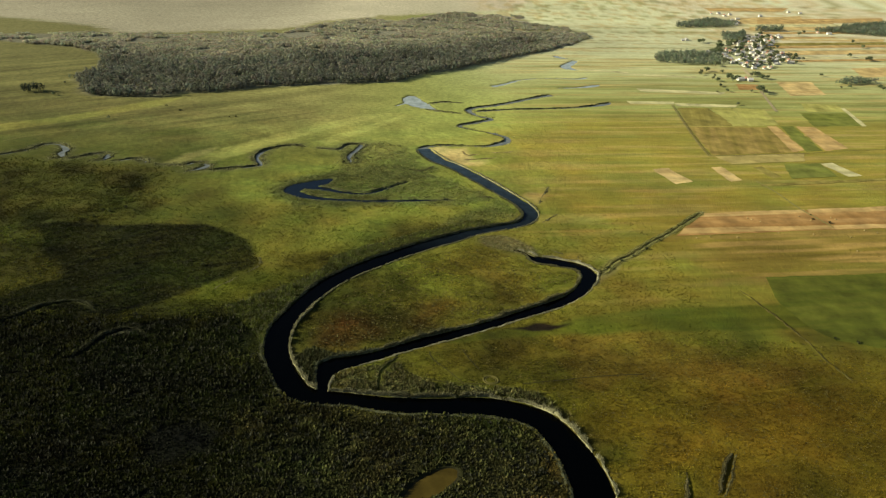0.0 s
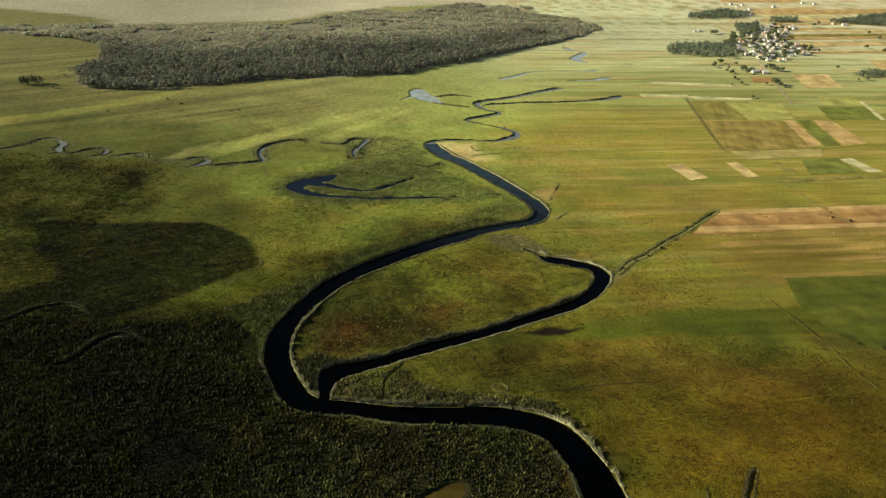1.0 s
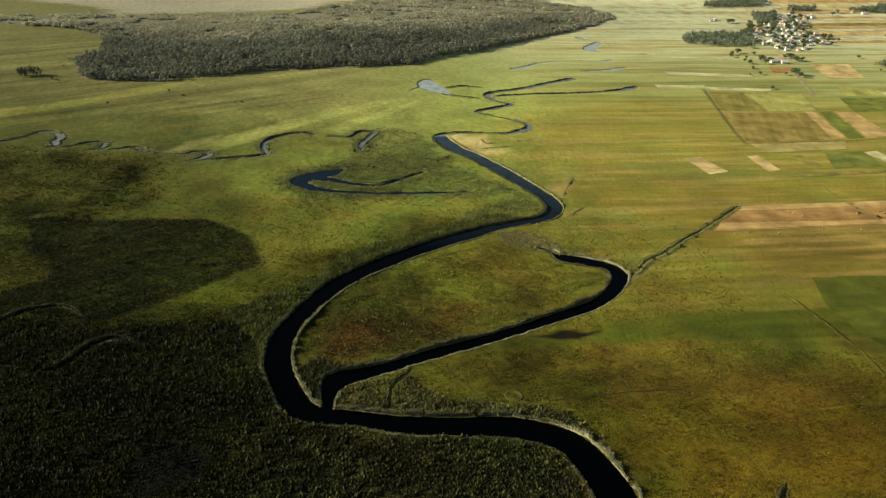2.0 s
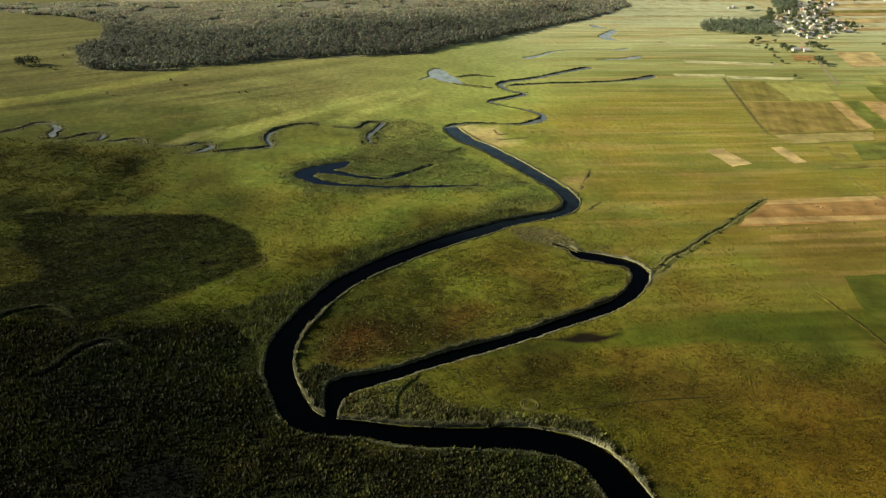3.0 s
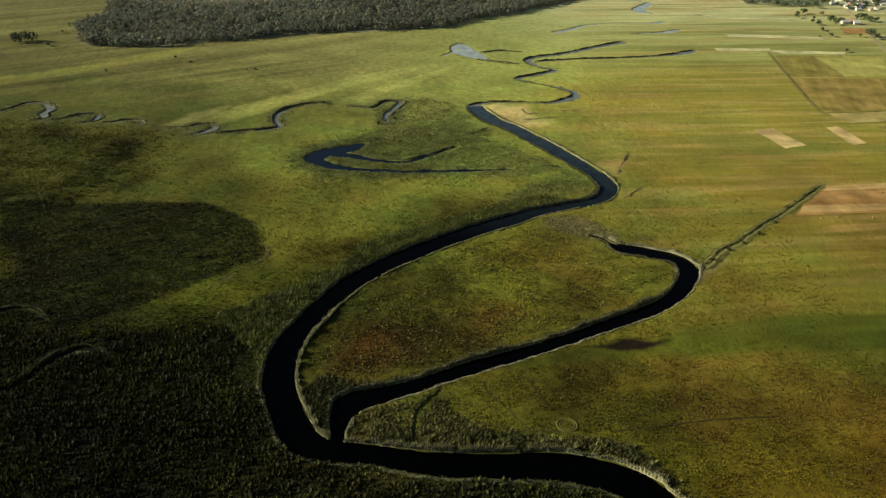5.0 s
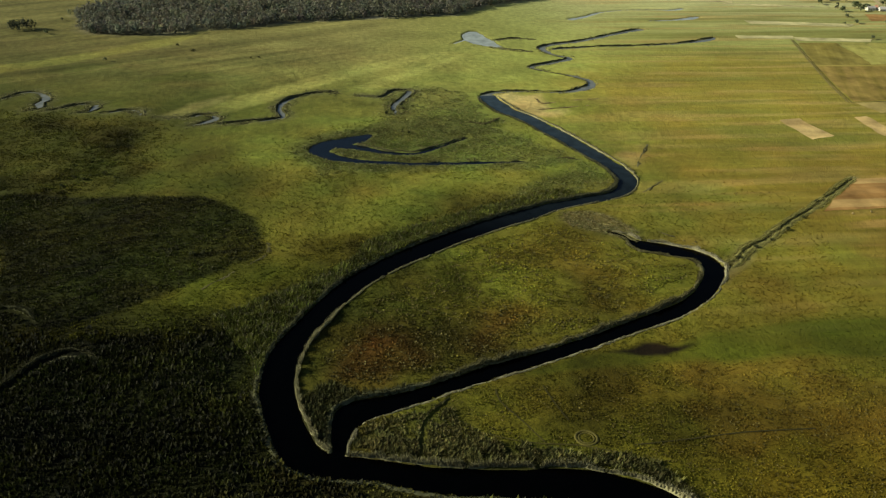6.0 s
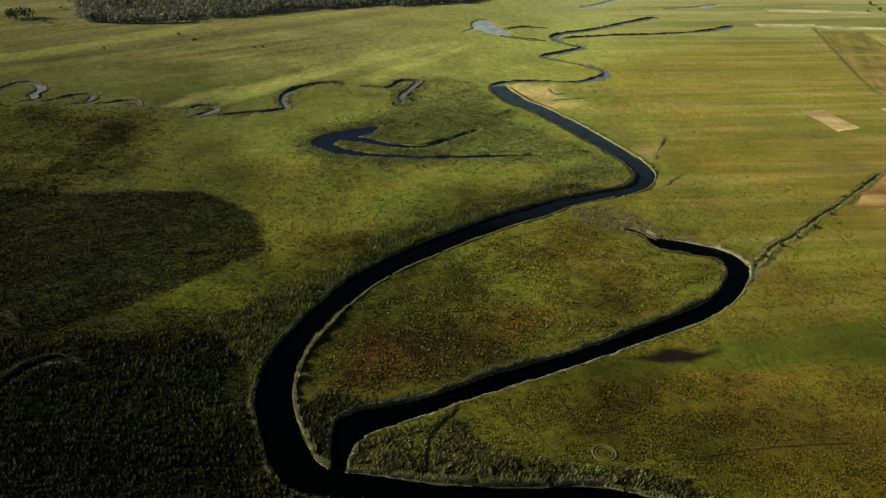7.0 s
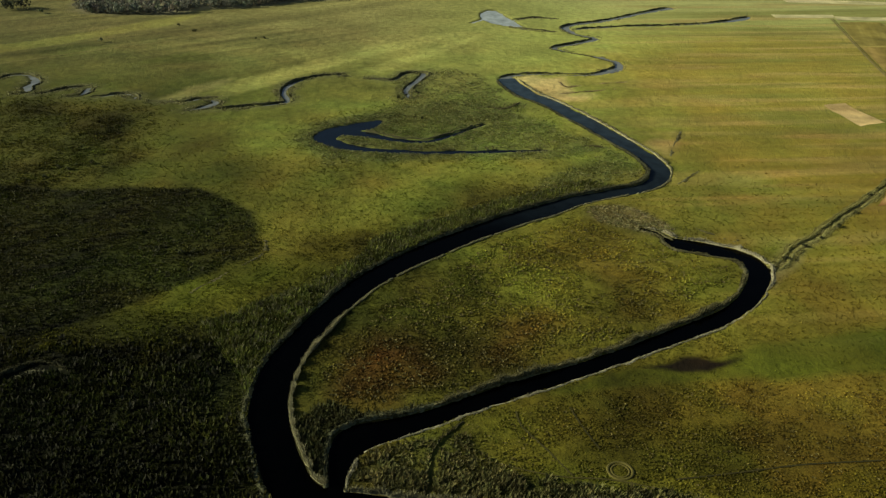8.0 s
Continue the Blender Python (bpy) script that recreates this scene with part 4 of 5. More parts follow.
reed_bed("fringe_reeds", FRINGE, 0.85, 1.7, 0.62, "dense grey-green reed belt along the river", 1410, 1.35, (0.060, 0.068, 0.014), 0.2, lean=0.4, pale=(0.12, 0.12, 0.06))
reed_bed("fringe_reeds", FRINGE_NORTH, 0.9, 1.4, 0.62, "dense grey-green reed belt along the river", 1420, 1.5, (0.092, 0.102, 0.022), 0.25, lean=0.4, pale=(0.16, 0.155, 0.07))
reed_bed("bank_sedge", SEDGE_STRIP, 0.9, 1.5, 0.75, "dull tall sedge clumps along the river bank", 1430, 1.5, (0.072, 0.068, 0.026), 0.33, wobble=4.0, lean=0.5, soft=3.0)
reed_bed("creek_sedge", CREEK_REEDS, 0.9, 0.9, 0.7, "dull sedge clumps beside the creek", 1440, 1.2, (0.080, 0.075, 0.028), 0.40, wobble=5.0, lean=0.6, soft=5.0)
reed_bed("tip_reeds", TIP, 1.0, 1.9, 0.9, "dark reeds on the low point between the channels", 1450, 1.2, (0.040, 0.042, 0.018), 0.25)
reed_bed("dry_reeds", REED_PATCH, 0.9, 0.4, 0.7, "pale dry reeds on the old silted channel", 1460, 1.3, (0.20, 0.18, 0.088), 0.25, lean=0.9, even=0.6, soft=3.0)
reed_bed("oxbow_reed_belt", OXBOW, 1.3, 0.36, 0.85, "grey-green reed belt round the oxbow", 1470, 1.45, (0.140, 0.146, 0.058), 0.36, lean=1.0, even=0.7, soft=5.0)
reed_bed("loop_sedge", LOOP_SEDGE, 1.5, 0.4, 0.9, "grey-green sedge between the old loops", 1475, 1.4, (0.135, 0.140, 0.056), 0.36, wobble=6.0, lean=1.0, even=0.6, soft=8.0)
reed_bed("spit_sedge", RED_SPIT, 1.1, 0.5, 0.7, "reddish and olive sedge clumps on the river spit", 1480, 1.35, gap=0.38, lean=0.8, even=0.4, soft=3.0, pale=(0.15, 0.13, 0.045))
reed_bed("meadow_sedge", SOUTH_MEADOW, 1.15, 0.3, 0.7, "yellowish sedge clumps on the wet meadow", 1490, 1.2, gap=0.34, lean=0.8, even=0.72, soft=5.0, pale=(0.14, 0.115, 0.035))
reed_bed("slope_sedge", SLOPE, 1.5, 0.75, 1.1, "dark sedge clumps on the wet western slope", 1500, 1.2, gap=0.48, lean=0.5)
reed_bed("hollow_sedge", HOLLOW, 1.35, 0.6, 0.85, "dull green sedge in the wet hollow", 1510, 1.5, gap=0.42, lean=0.6, even=0.35, pale=(0.055, 0.056, 0.026))


def bank(name, line, side, tall, wide, colour, label, seed, others=(), reeds=True, start=0, end=None, shade=None, gaps=0.0, least=0.35, uneven=1.6):
    """A ragged reed ridge along one side (1 left, -1 right) of a channel, with loose blades on it."""
    rng = np.random.default_rng(seed)
    shade = shade or colour
    line = line[start:end]
    run = np.r_[0, np.cumsum(np.hypot(*np.diff(line[:, :2], axis=0).T))]
    s = np.arange(0, run[-1], 0.8)
    p = np.c_[np.interp(s, run, line[:, 0]), np.interp(s, run, line[:, 1])]
    half = np.interp(s, run, line[:, 2]) / 2
    t = np.gradient(p, axis=0)
    t /= np.hypot(*t.T)[:, None]
    out = np.c_[-t[:, 1], t[:, 0]] * side
    edge = p + out * half[:, None]
    edge = edge + out * ((value_noise(edge[:, 0], edge[:, 1], 3.5, seed + 31, 2) - 0.22) * 1.1)[:, None]
    grow = (0.95 - uneven / 2 + uneven * value_noise(edge[:, 0], edge[:, 1], 11, seed, 3)) * (0.8 + 0.4 * value_noise(edge[:, 0], edge[:, 1], 2, seed + 5, 2))
    # 1 on banks facing the western sun: their lit look is put into the colour
    sun_side = np.clip(0.35 + 1.1 * out[:, 0], 0, 1)[:, None]
    h, w = tall * grow, wide * (0.6 + 0.8 * value_noise(edge[:, 0], edge[:, 1], 9, seed + 9, 2))
    far = shore(edge[:, 0] + out[:, 0] * w * 0.6, edge[:, 1] + out[:, 1] * w * 0.6, [line, *others])
    h = h * np.clip(0.75 + 0.7 * out[:, 1], least, 1)
    h = h * np.clip(far * 1.5, 0, 1) * np.clip(np.minimum(s, run[-1] - s) / 6, 0, 1)
    h = h * np.clip(1 - gaps + gaps * (value_noise(edge[:, 0], edge[:, 1], 8, seed + 7, 2) - 0.38) * 8, 0.04, 1)
    w = w * np.where(gaps > 0, 0.4 + 1.4 * value_noise(edge[:, 0], edge[:, 1], 4, seed + 8, 2), 1)
    gone = far < 0.25
    profile = [(-0.35, -0.9, 0.0), (0.05, -0.35, 0.15), (0.22, 0, 0.85), (0.5, 0, 1.0), (0.8, 0, 0.75), (1.1, -0.05, 0.0)]
    rows = []
    for k, (o, base, up) in enumerate(profile):
        off = o * w + rng.uniform(-0.25, 0.25, len(s)) * w
        z = np.where(gone, -1.3, base + up * h * rng.uniform(0.8, 1.2, len(s)))
        rows.append(np.c_[edge + out * off[:, None], z])
    n, verts = len(s), np.vstack(rows)
    i = np.arange(n - 1)
    faces = np.vstack([np.c_[i + k * n, i + 1 + k * n, i + 1 + (k + 1) * n, i + (k + 1) * n][:, ::-side] for k in range(len(profile) - 1)])
    cols = (np.array(shade) * (1 - np.tile(sun_side, (len(profile), 1))) + np.array(colour) * np.tile(sun_side, (len(profile), 1))) * (0.35 + 1.1 * value_noise(verts[:, 0], verts[:, 1], 4, seed + 2, 3))[:, None]
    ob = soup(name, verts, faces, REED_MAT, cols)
    tagged(ob, label, "river bank", kind="structure")
    if reeds:
        k = rng.integers(0, n, int(n * 16))
        u = rng.uniform(-0.1, 1.5, len(k))
        q = edge[k] + out[k] * (u * w[k])[:, None]
        ok = h[k] > 0.25 * tall
        q, k = q[ok], k[ok]
        c = (np.array(shade) * (1 - sun_side[k]) + np.array(colour) * sun_side[k]) * rng.uniform(0.6, 1.5, (len(q), 1))
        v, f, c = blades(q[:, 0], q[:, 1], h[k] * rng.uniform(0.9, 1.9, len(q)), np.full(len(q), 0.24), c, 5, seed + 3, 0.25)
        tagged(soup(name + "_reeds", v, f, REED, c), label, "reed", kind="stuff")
    return ob


def ridge_material():
    m, n, l, b = material("reed_ridge", 0.9, 0.1)
    col = n.new("ShaderNodeVertexColor")
    col.layer_name = "land"
    fine = noisy(n, l, 2.2, 5)
    l.new(mixed(n, l, "MULTIPLY", 1.0, col.outputs["Color"], spread(n, l, fine, 0.3, 0.7, 0.5, 1.5)), b.inputs["Base Color"])
    bumped(n, l, b, fine, 0.8, 0.4)
    return m


REED_MAT = ridge_material()
DRY, SEDGE = (0.26, 0.245, 0.14), (0.098, 0.100, 0.052)
bend = int(np.argmax(RIVER[:, 1] > 395))
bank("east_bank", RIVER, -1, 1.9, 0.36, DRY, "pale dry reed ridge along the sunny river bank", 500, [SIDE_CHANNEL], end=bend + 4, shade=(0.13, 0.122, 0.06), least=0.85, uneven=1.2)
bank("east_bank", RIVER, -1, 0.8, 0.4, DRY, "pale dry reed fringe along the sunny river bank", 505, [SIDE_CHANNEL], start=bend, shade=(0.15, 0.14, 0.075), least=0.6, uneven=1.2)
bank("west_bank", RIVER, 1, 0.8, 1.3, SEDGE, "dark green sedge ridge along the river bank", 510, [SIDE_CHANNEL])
bank("drain_bank", DITCHES["drain"], -1, 1.0, 1.6, (0.25, 0.235, 0.080), "dry grassy edge of the drain", 540, [SIDE_CHANNEL])
bank("drain_bank", DITCHES["drain"], 1, 0.8, 1.3, (0.24, 0.225, 0.075), "dry overgrown edge of the drain", 545, [SIDE_CHANNEL])
bank("channel_south_bank", SIDE_CHANNEL, -1, 1.0, 0.6, (0.30, 0.28, 0.18), "grey dry reed edge of the side channel", 520, [RIVER], gaps=0.55)
inner = int(np.argmax(SIDE_CHANNEL[:, 1] > 343))
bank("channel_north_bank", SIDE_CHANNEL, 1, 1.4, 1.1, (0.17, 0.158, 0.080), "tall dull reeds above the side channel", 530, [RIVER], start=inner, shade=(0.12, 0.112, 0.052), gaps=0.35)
bank("channel_mouth_bank", SIDE_CHANNEL, 1, 0.8, 1.2, SEDGE, "dark sedge at the mouth of the side channel", 535, [RIVER], end=inner + 3)
for k, (line, west, east) in enumerate([
        (UPPER_RIVER, 1, 0), (STREAMS["oxbow_lake"], 0, 0), (STREAMS["oxbow_arm"], 1, 0), (STREAMS["east_branch"], 1, 0), 
        (STREAMS["pond_outlet"], 1, 0), (STREAMS["pond_inlet"], 1, 0), (STREAMS["west_stream"], 1, 0), (STREAMS["west_bend"], 1, 0), (STREAMS["west_reach"], 1, 0),
        (STREAMS["west_loop"], 1, 0), (STREAMS["mid_stream"], 1, 0), (STREAMS["mid_loop"], 1, 0)]):
    others = [c for c in CHANNELS if c is not line]
    if west:
        bank("stream_bank", line, 1, 0.65, 0.9, (0.085, 0.085, 0.040), "dark sedge edge of a meadow stream", 600 + 20 * k, others, False, gaps=1.0)
    if east:
        bank("stream_bank", line, -1, 1.0, 1.8, (0.26, 0.23, 0.12), "pale dry edge of the upper river", 610 + 20 * k, others, False)


def edge_tufts(name, lines, number, tall, wide, reach, colour, label, seed):
    """Loose clumps of sedge scattered along the edges of streams."""
    rng = np.random.default_rng(seed)
    k = rng.integers(0, sum(len(a) for a in lines), number)
    at = np.vstack(lines)[k]
    a = rng.uniform(0, 2 * np.pi, number)
    r = at[:, 2] / 2 - 0.5 + np.abs(rng.normal(0, reach, number))
    x, y = at[:, 0] + r * np.cos(a), at[:, 1] + r * np.sin(a)
    ok = (shore(x, y, CHANNELS) > 0.6) & (value_noise(x, y, 7, seed, 3) > 0.5)
    x, y = x[ok], y[ok]
    cols = np.array(colour) * rng.uniform(0.6, 1.5, (len(x), 1)) * (0.6 + 0.9 * value_noise(x, y, 5, seed + 3, 2))[:, None]
    v, f, c = blades(x, y, tall * rng.uniform(0.5, 1.4, len(x)), wide * rng.uniform(0.6, 1.4, len(x)), cols, 5, seed + 1, 0.4, -0.3)
    tagged(soup(name, v, f, REED, c), label, "sedge", kind="stuff")


edge_tufts("stream_sedge", [STREAMS[k] for k in ("west_stream", "west_bend", "west_reach", "west_loop", "mid_stream", "mid_loop")], 14000, 0.7, 0.9, 3.0, (0.185, 0.18, 0.085), "grey-green sedge clumps along the meadow streams", 1200)
edge_tufts("oxbow_reeds", [STREAMS["oxbow_lake"], STREAMS["oxbow_arm"]], 7000, 0.65, 0.9, 4.5, (0.16, 0.16, 0.07), "grey-green reed clumps round the oxbow", 1210)
edge_tufts("upper_reeds", [UPPER_RIVER, STREAMS["east_branch"], STREAMS["pond_outlet"], STREAMS["pond_inlet"]], 6000, 0.7, 0.9, 2.0, (0.26, 0.25, 0.12), "dry reed clumps along the upper river", 1220)
edge_tufts("drain_reeds", [DITCHES["drain"]], 6000, 0.5, 0.7, 1.6, (0.28, 0.26, 0.11), "dry grass clumps along the field drain", 1230)


# overgrown field drains: low dark ridges
for k, points in enumerate([
        [(68.6, 592.1, 0.5), (64.4, 576.3, 0.6), (61, 563.7, 0.5), (59.4, 554.2, 0.5)], [(69.3, 536.3, 0.6), (63.4, 527.1, 0.6), (58.1, 519.2, 0.5)],
        [(-38.1, 622, 0.5), (-34.4, 616.5, 0.6), (-26.6, 619.7, 0.6), (-18.2, 617.1, 0.6), (-12.4, 624.1, 0.6), (-8.1, 633, 0.5)],
        [(20, 562.4, 1.4), (26.7, 561.9, 2.2), (34, 560.4, 1.2)], [(10, 679.2, 0.5), (15, 665.2, 0.5), (32.1, 673.4, 0.5), (51.8, 680.7, 0.5)], [(12.2, 650.7, 0.5), (28.4, 657.1, 0.5), (45.7, 665.2, 0.5)], [(-98.6, 444.2, 0.5), (-96.8, 434.8, 0.5), (-100.4, 424.7, 0.5), (-105.4, 415.4, 0.5), (-112, 402.3, 0.5)], [(51, 462, 0.8), (45, 470, 0.8), (38, 477, 0.8), (30, 487, 0.6)], [(66, 467, 0.5), (74, 462, 0.7), (60, 474, 0.5)]]):
    sandy = 4 <= k <= 5
    bank("drain_edge", smooth(points), 1, 0.3 if sandy else 0.5, 1.0, (0.30, 0.24, 0.12) if sandy else (0.13, 0.12, 0.055), "sandy edge of an old channel" if sandy else "dark overgrown edge of a field drain", 900 + 10 * k, gaps=0.7)
bank("drain_edge", DITCHES["meadow_drain"], 1, 0.35, 0.5, (0.080, 0.068, 0.020), "dry grassy edge of a straight field drain", 1300, gaps=0.4)
bank("drain_edge", DITCHES["south_slit"], -1, 0.7, 0.8, (0.11, 0.095, 0.04), "sedge edge of an old drain slit", 1320)
bank("drain_edge", DITCHES["south_notch"], -1, 0.8, 0.9, (0.11, 0.095, 0.04), "sedge edge of an old drain slit", 1330)
bank("drain_edge", DITCHES["south_notch"], 1, 0.5, 0.7, (0.10, 0.088, 0.035), "sedge edge of an old drain slit", 1340)
bank("drain_edge", DITCHES["creek"], 1, 0.45, 0.5, (0.08, 0.075, 0.03), "sedge edge of a narrow creek", 1350)
bank("old_loop_edge", DITCHES["old_loop"], 1, 0.9, 1.6, (0.045, 0.045, 0.022), "grey-green reeds along an old river loop", 980)
bank("old_loop_edge", DITCHES["old_loop"], -1, 0.7, 1.4, (0.075, 0.075, 0.042), "grey-green reeds along an old river loop", 985)
bank("old_arm_edge", DITCHES["old_arm"], 1, 0.8, 1.5, (0.04, 0.042, 0.02), "grey-green reeds along an old river arm", 990)


# ---- tracks and the flattened ring ----
def track(name, points, wide, mat, label, level=0.4):
    line = smooth([(x, y, wide) for x, y in points], 3.0)
    ob = ribbon(name, line, label, level, 0.0, mat)
    return tagged(ob, label, "track")


DIRT = plain_material("dry_track", (0.40, 0.33, 0.19), 0.95, 0.3, 0.3)
HAYTRACK = plain_material("dry_grass_track", (0.24, 0.20, 0.08), 0.95, 0.3, 0.3)
VERGE = plain_material("dark_verge", (0.17, 0.15, 0.05), 0.95, 0.3, 0.3)
track("farm_track", [(337.5, 977.3), (327.7, 922), (319.4, 872.8)], 3.0, DIRT, "pale sandy farm track between the parcels")
track("village_road", [(363.5, 1131.6), (359.4, 1100.2), (354.7, 1070.2)], 4.5, DIRT, "pale road into the village")
track("field_edge", [(221.7, 884.5), (215.3, 811.6), (209.3, 737.6), (207.5, 692.4)], 0.6, VERGE, "dark grassy edge between two parcels")
track("field_track", [(220.0, 884.5), (213.6, 811.6), (207.6, 737.6), (205.5, 692.4)], 0.9, HAYTRACK, "dry wheel track along a parcel edge", 0.41)
track("field_edge", [(221.9, 626.4), (227.5, 600.4), (231.2, 567), (235.4, 548.8), (239.3, 531.3)], 1.2, VERGE, "dark grassy edge between two parcels", 0.42)
track("field_edge", [(207, 692), (250, 703), (290, 713), (330, 727), (400, 746)], 0.7, VERGE, "dark grassy edge between two parcels", 0.43)
track("field_edge", [(-337, 654), (-323, 672), (-281, 713), (-235, 752), (-180, 795)], 0.9, VERGE, "thin dark line in the meadow", 0.2)

RUT = plain_material("flattened_grass", (0.045, 0.040, 0.009), 0.95, 0.3, 0.5)
for level, points in ((0.22, [(-4.4, 346.9), (-2.8, 340.4), (3.5, 331.5), (9.7, 321.9)]), (0.23, [(9.6, 350.1), (13.2, 340.4), (16.6, 332.9)]),
                      (0.24, [(-18, 326.6), (-11.3, 325.5), (5.2, 321.5), (18.6, 321.4), (31.6, 318.7)]), (0.25, [(33.9, 323), (50.6, 327.6), (66, 332), (85.3, 335.5)])):
    track("wheel_rut", points, 0.5, RUT, "dark flattened wheel rut through the sedge", level)


def flattened_ring():
    bm = bmesh.new()
    for radius, thick, tall in ((3.2, 0.4, 0.3), (2.3, 0.25, 0.18)):
        loops = []
        for k in range(28):
            a = 2 * math.pi * k / 28
            loops.append([bm.verts.new(((radius + thick * math.cos(b)) * math.cos(a), (radius + thick * math.cos(b)) * math.sin(a), max(0, tall * math.sin(b)) + 0.12)) for b in (0, 0.9, 1.57, 2.3, 3.14)])
        for k in range(28):
            for j in range(4):
                bm.faces.new((loops[k][j], loops[k - 1][j], loops[k - 1][j + 1], loops[k][j + 1]))
    bmesh.ops.recalc_face_normals(bm, faces=bm.faces)
    ob = part("reed_ring", bm, plain_material("flattened_reed", (0.105, 0.092, 0.022), 0.9, 0.3, 2.0))
    ob.location, ob.scale = (*place(21, 325), 0), (1.15, 1.15, 1.0)
    tagged(ob, "round ring of flattened pale reeds in the meadow", "reed ring")


flattened_ring()


# ---- trees and shrubs ----
def tree(tall, wide, leaves, seed, colour):
    """A tree of unit placement: trunk with limbs, and a loose crown."""
    rng = np.random.default_rng(seed)
    root = tagged(new("tree"), "broad green deciduous tree standing by the fields", "tree", "trees among the fields")
    bm = bmesh.new()

    def limb(a, b, r, s):
        a, b = Vector(a), Vector(b)
        m = Matrix.Translation((a + b) / 2) @ (b - a).to_track_quat("Z", "Y").to_matrix().to_4x4()
        bmesh.ops.create_cone(bm, cap_ends=True, segments=7, radius1=r, radius2=s, depth=(b - a).length, matrix=m)

    limb((0, 0, -0.2), (0.1, 0, 0.5 * tall), 0.035 * tall, 0.022 * tall)
    for k in range(5):
        a = k * 1.3 + rng.uniform(0, 0.5)
        limb((0.05, 0, (0.25 + 0.05 * k) * tall), (0.6 * wide * math.cos(a), 0.6 * wide * math.sin(a), (0.5 + 0.07 * k) * tall), 0.016 * tall, 0.005 * tall)
    part("trunk", bm, BARK, root)
    lobes = 7
    c = np.c_[rng.normal(scale=0.42, size=(lobes, 2)) * wide, rng.uniform(0.42, 0.82, lobes) * tall]
    size = wide * rng.uniform(0.45, 0.7, lobes)
    v, f, col = crown_soup(c, size, size * 0.8, np.array(colour) * rng.uniform(0.75, 1.3, (lobes, 1)), leaves, seed + 1)
    crown = soup("crown", v, f, FOLIAGE, col, False)
    crown.parent = root
    return root


def shrub(seed, colour):
    rng = np.random.default_rng(seed)
    root = tagged(new("shrub"), "low dark green willow shrub in the meadow", "shrub", "willow shrubs")
    bm = bmesh.new()
    for k in range(5):
        a = k * 1.25
        m = Matrix.Translation((0.25 * math.cos(a), 0.25 * math.sin(a), 0.5)) @ Matrix.Rotation(0.4, 4, Vector((-math.sin(a), math.cos(a), 0)))
        bmesh.ops.create_cone(bm, cap_ends=True, segments=5, radius1=0.05, radius2=0.02, depth=1.2, matrix=m)
    part("stems", bm, BARK, root)
    c = np.c_[rng.normal(scale=0.5, size=(5, 2)), rng.uniform(0.5, 1.1, 5)]
    size = rng.uniform(0.5, 0.85, 5)
    v, f, col = crown_soup(c, size, size * 0.8, np.array(colour) * rng.uniform(0.75, 1.3, (5, 1)), 22, seed + 1)
    soup("foliage", v, f, FOLIAGE, col, False).parent = root
    return root


# crown colours lightened to hold the haze over the village
TREES = [tree(10, 4.2, 60, 700, (0.16, 0.18, 0.095)), tree(10, 3.4, 60, 710, (0.18, 0.19, 0.11)), tree(10, 5.0, 60, 720, (0.13, 0.155, 0.08))]
# x, y, height
PLACES = [
    (-287, 737, 4.5), (335, 961, 12), (335, 971, 13), (325, 970, 6), (458, 1231, 13), (323, 1049, 11), (323, 1033, 9), (361, 1064, 10), (364, 1056, 9), (371, 1058, 8), (300, 1080, 9),
    (309, 1094, 9), (294, 1066, 8), (302, 1039, 8), (305, 1029, 7), (326, 1086, 7), (299, 995, 6), (298, 967, 6), (332, 1137, 11), (615, 1407, 10), (608, 1354, 8), (550, 1259, 9),
    (559, 1228, 10), (564, 1230, 10), (445, 1089, 7)]
PLACES_NORTH = [
    (438, 1011, 6), (451, 1020, 6), (289, 897, 6), (-382, 874, 5), (-370, 820, 5), (557, 1474, 10), (576, 1504, 10), (365, 1347, 9), (373, 1355, 9), (349, 1162, 12), (486, 1022, 8),
    (485, 1012, 8), (356, 1070, 9), (361, 1075, 9), (366, 1076, 9), (331, 1048, 9), (333, 1045, 8), (368, 1133, 8), (385, 1149, 8), (457, 1342, 10), (418, 1349, 12), (432, 1380, 12), (400, 1317, 12)]
PLACES_VILLAGE = [
    (491, 1425, 9), (466, 1400, 9), (399, 1218, 8), (409, 1202, 8), (441, 1247, 9), (379, 1177, 8), (432, 1300, 9), (378, 1237, 9), (368, 1249, 11), (365, 1258, 12), (372, 1268, 12), (380, 1300, 11),
    (390, 1330, 12), (405, 1345, 11), (450, 1290, 9), (420, 1245, 8), (395, 1195, 8), (470, 1350, 9), (412, 1270, 9), (430, 1225, 8), (300, 1000, 5), (286, 960, 4), (310, 1060, 7)]
GARDENS = [(372, 1135), (405, 1130), (470, 1200), (475, 1260), (470, 1340), (530, 1460), (470, 1470), (400, 1340), (355, 1250), (345, 1160)]
gardens = [(x, y, 6.5 + (k * 7) % 5) for k, (x, y) in enumerate(zip(*scattered(GARDENS, 18, 910, 2.0)))]
for k, (x, y, tall) in enumerate(PLACES + PLACES_NORTH + PLACES_VILLAGE + gardens):
    m = pose(*place(x, y), 0, 0, 0, 67 * k)
    if k < 3:
        TREES[k].matrix_basis = m @ Matrix.Scale(0.065 * tall, 4)
    else:
        c = copy_thing(TREES[k % 3], m)
        c.scale = (0.065 * tall,) * 3
SHRUBS = [shrub(750, (0.045, 0.052, 0.02)), shrub(760, (0.055, 0.06, 0.025))]
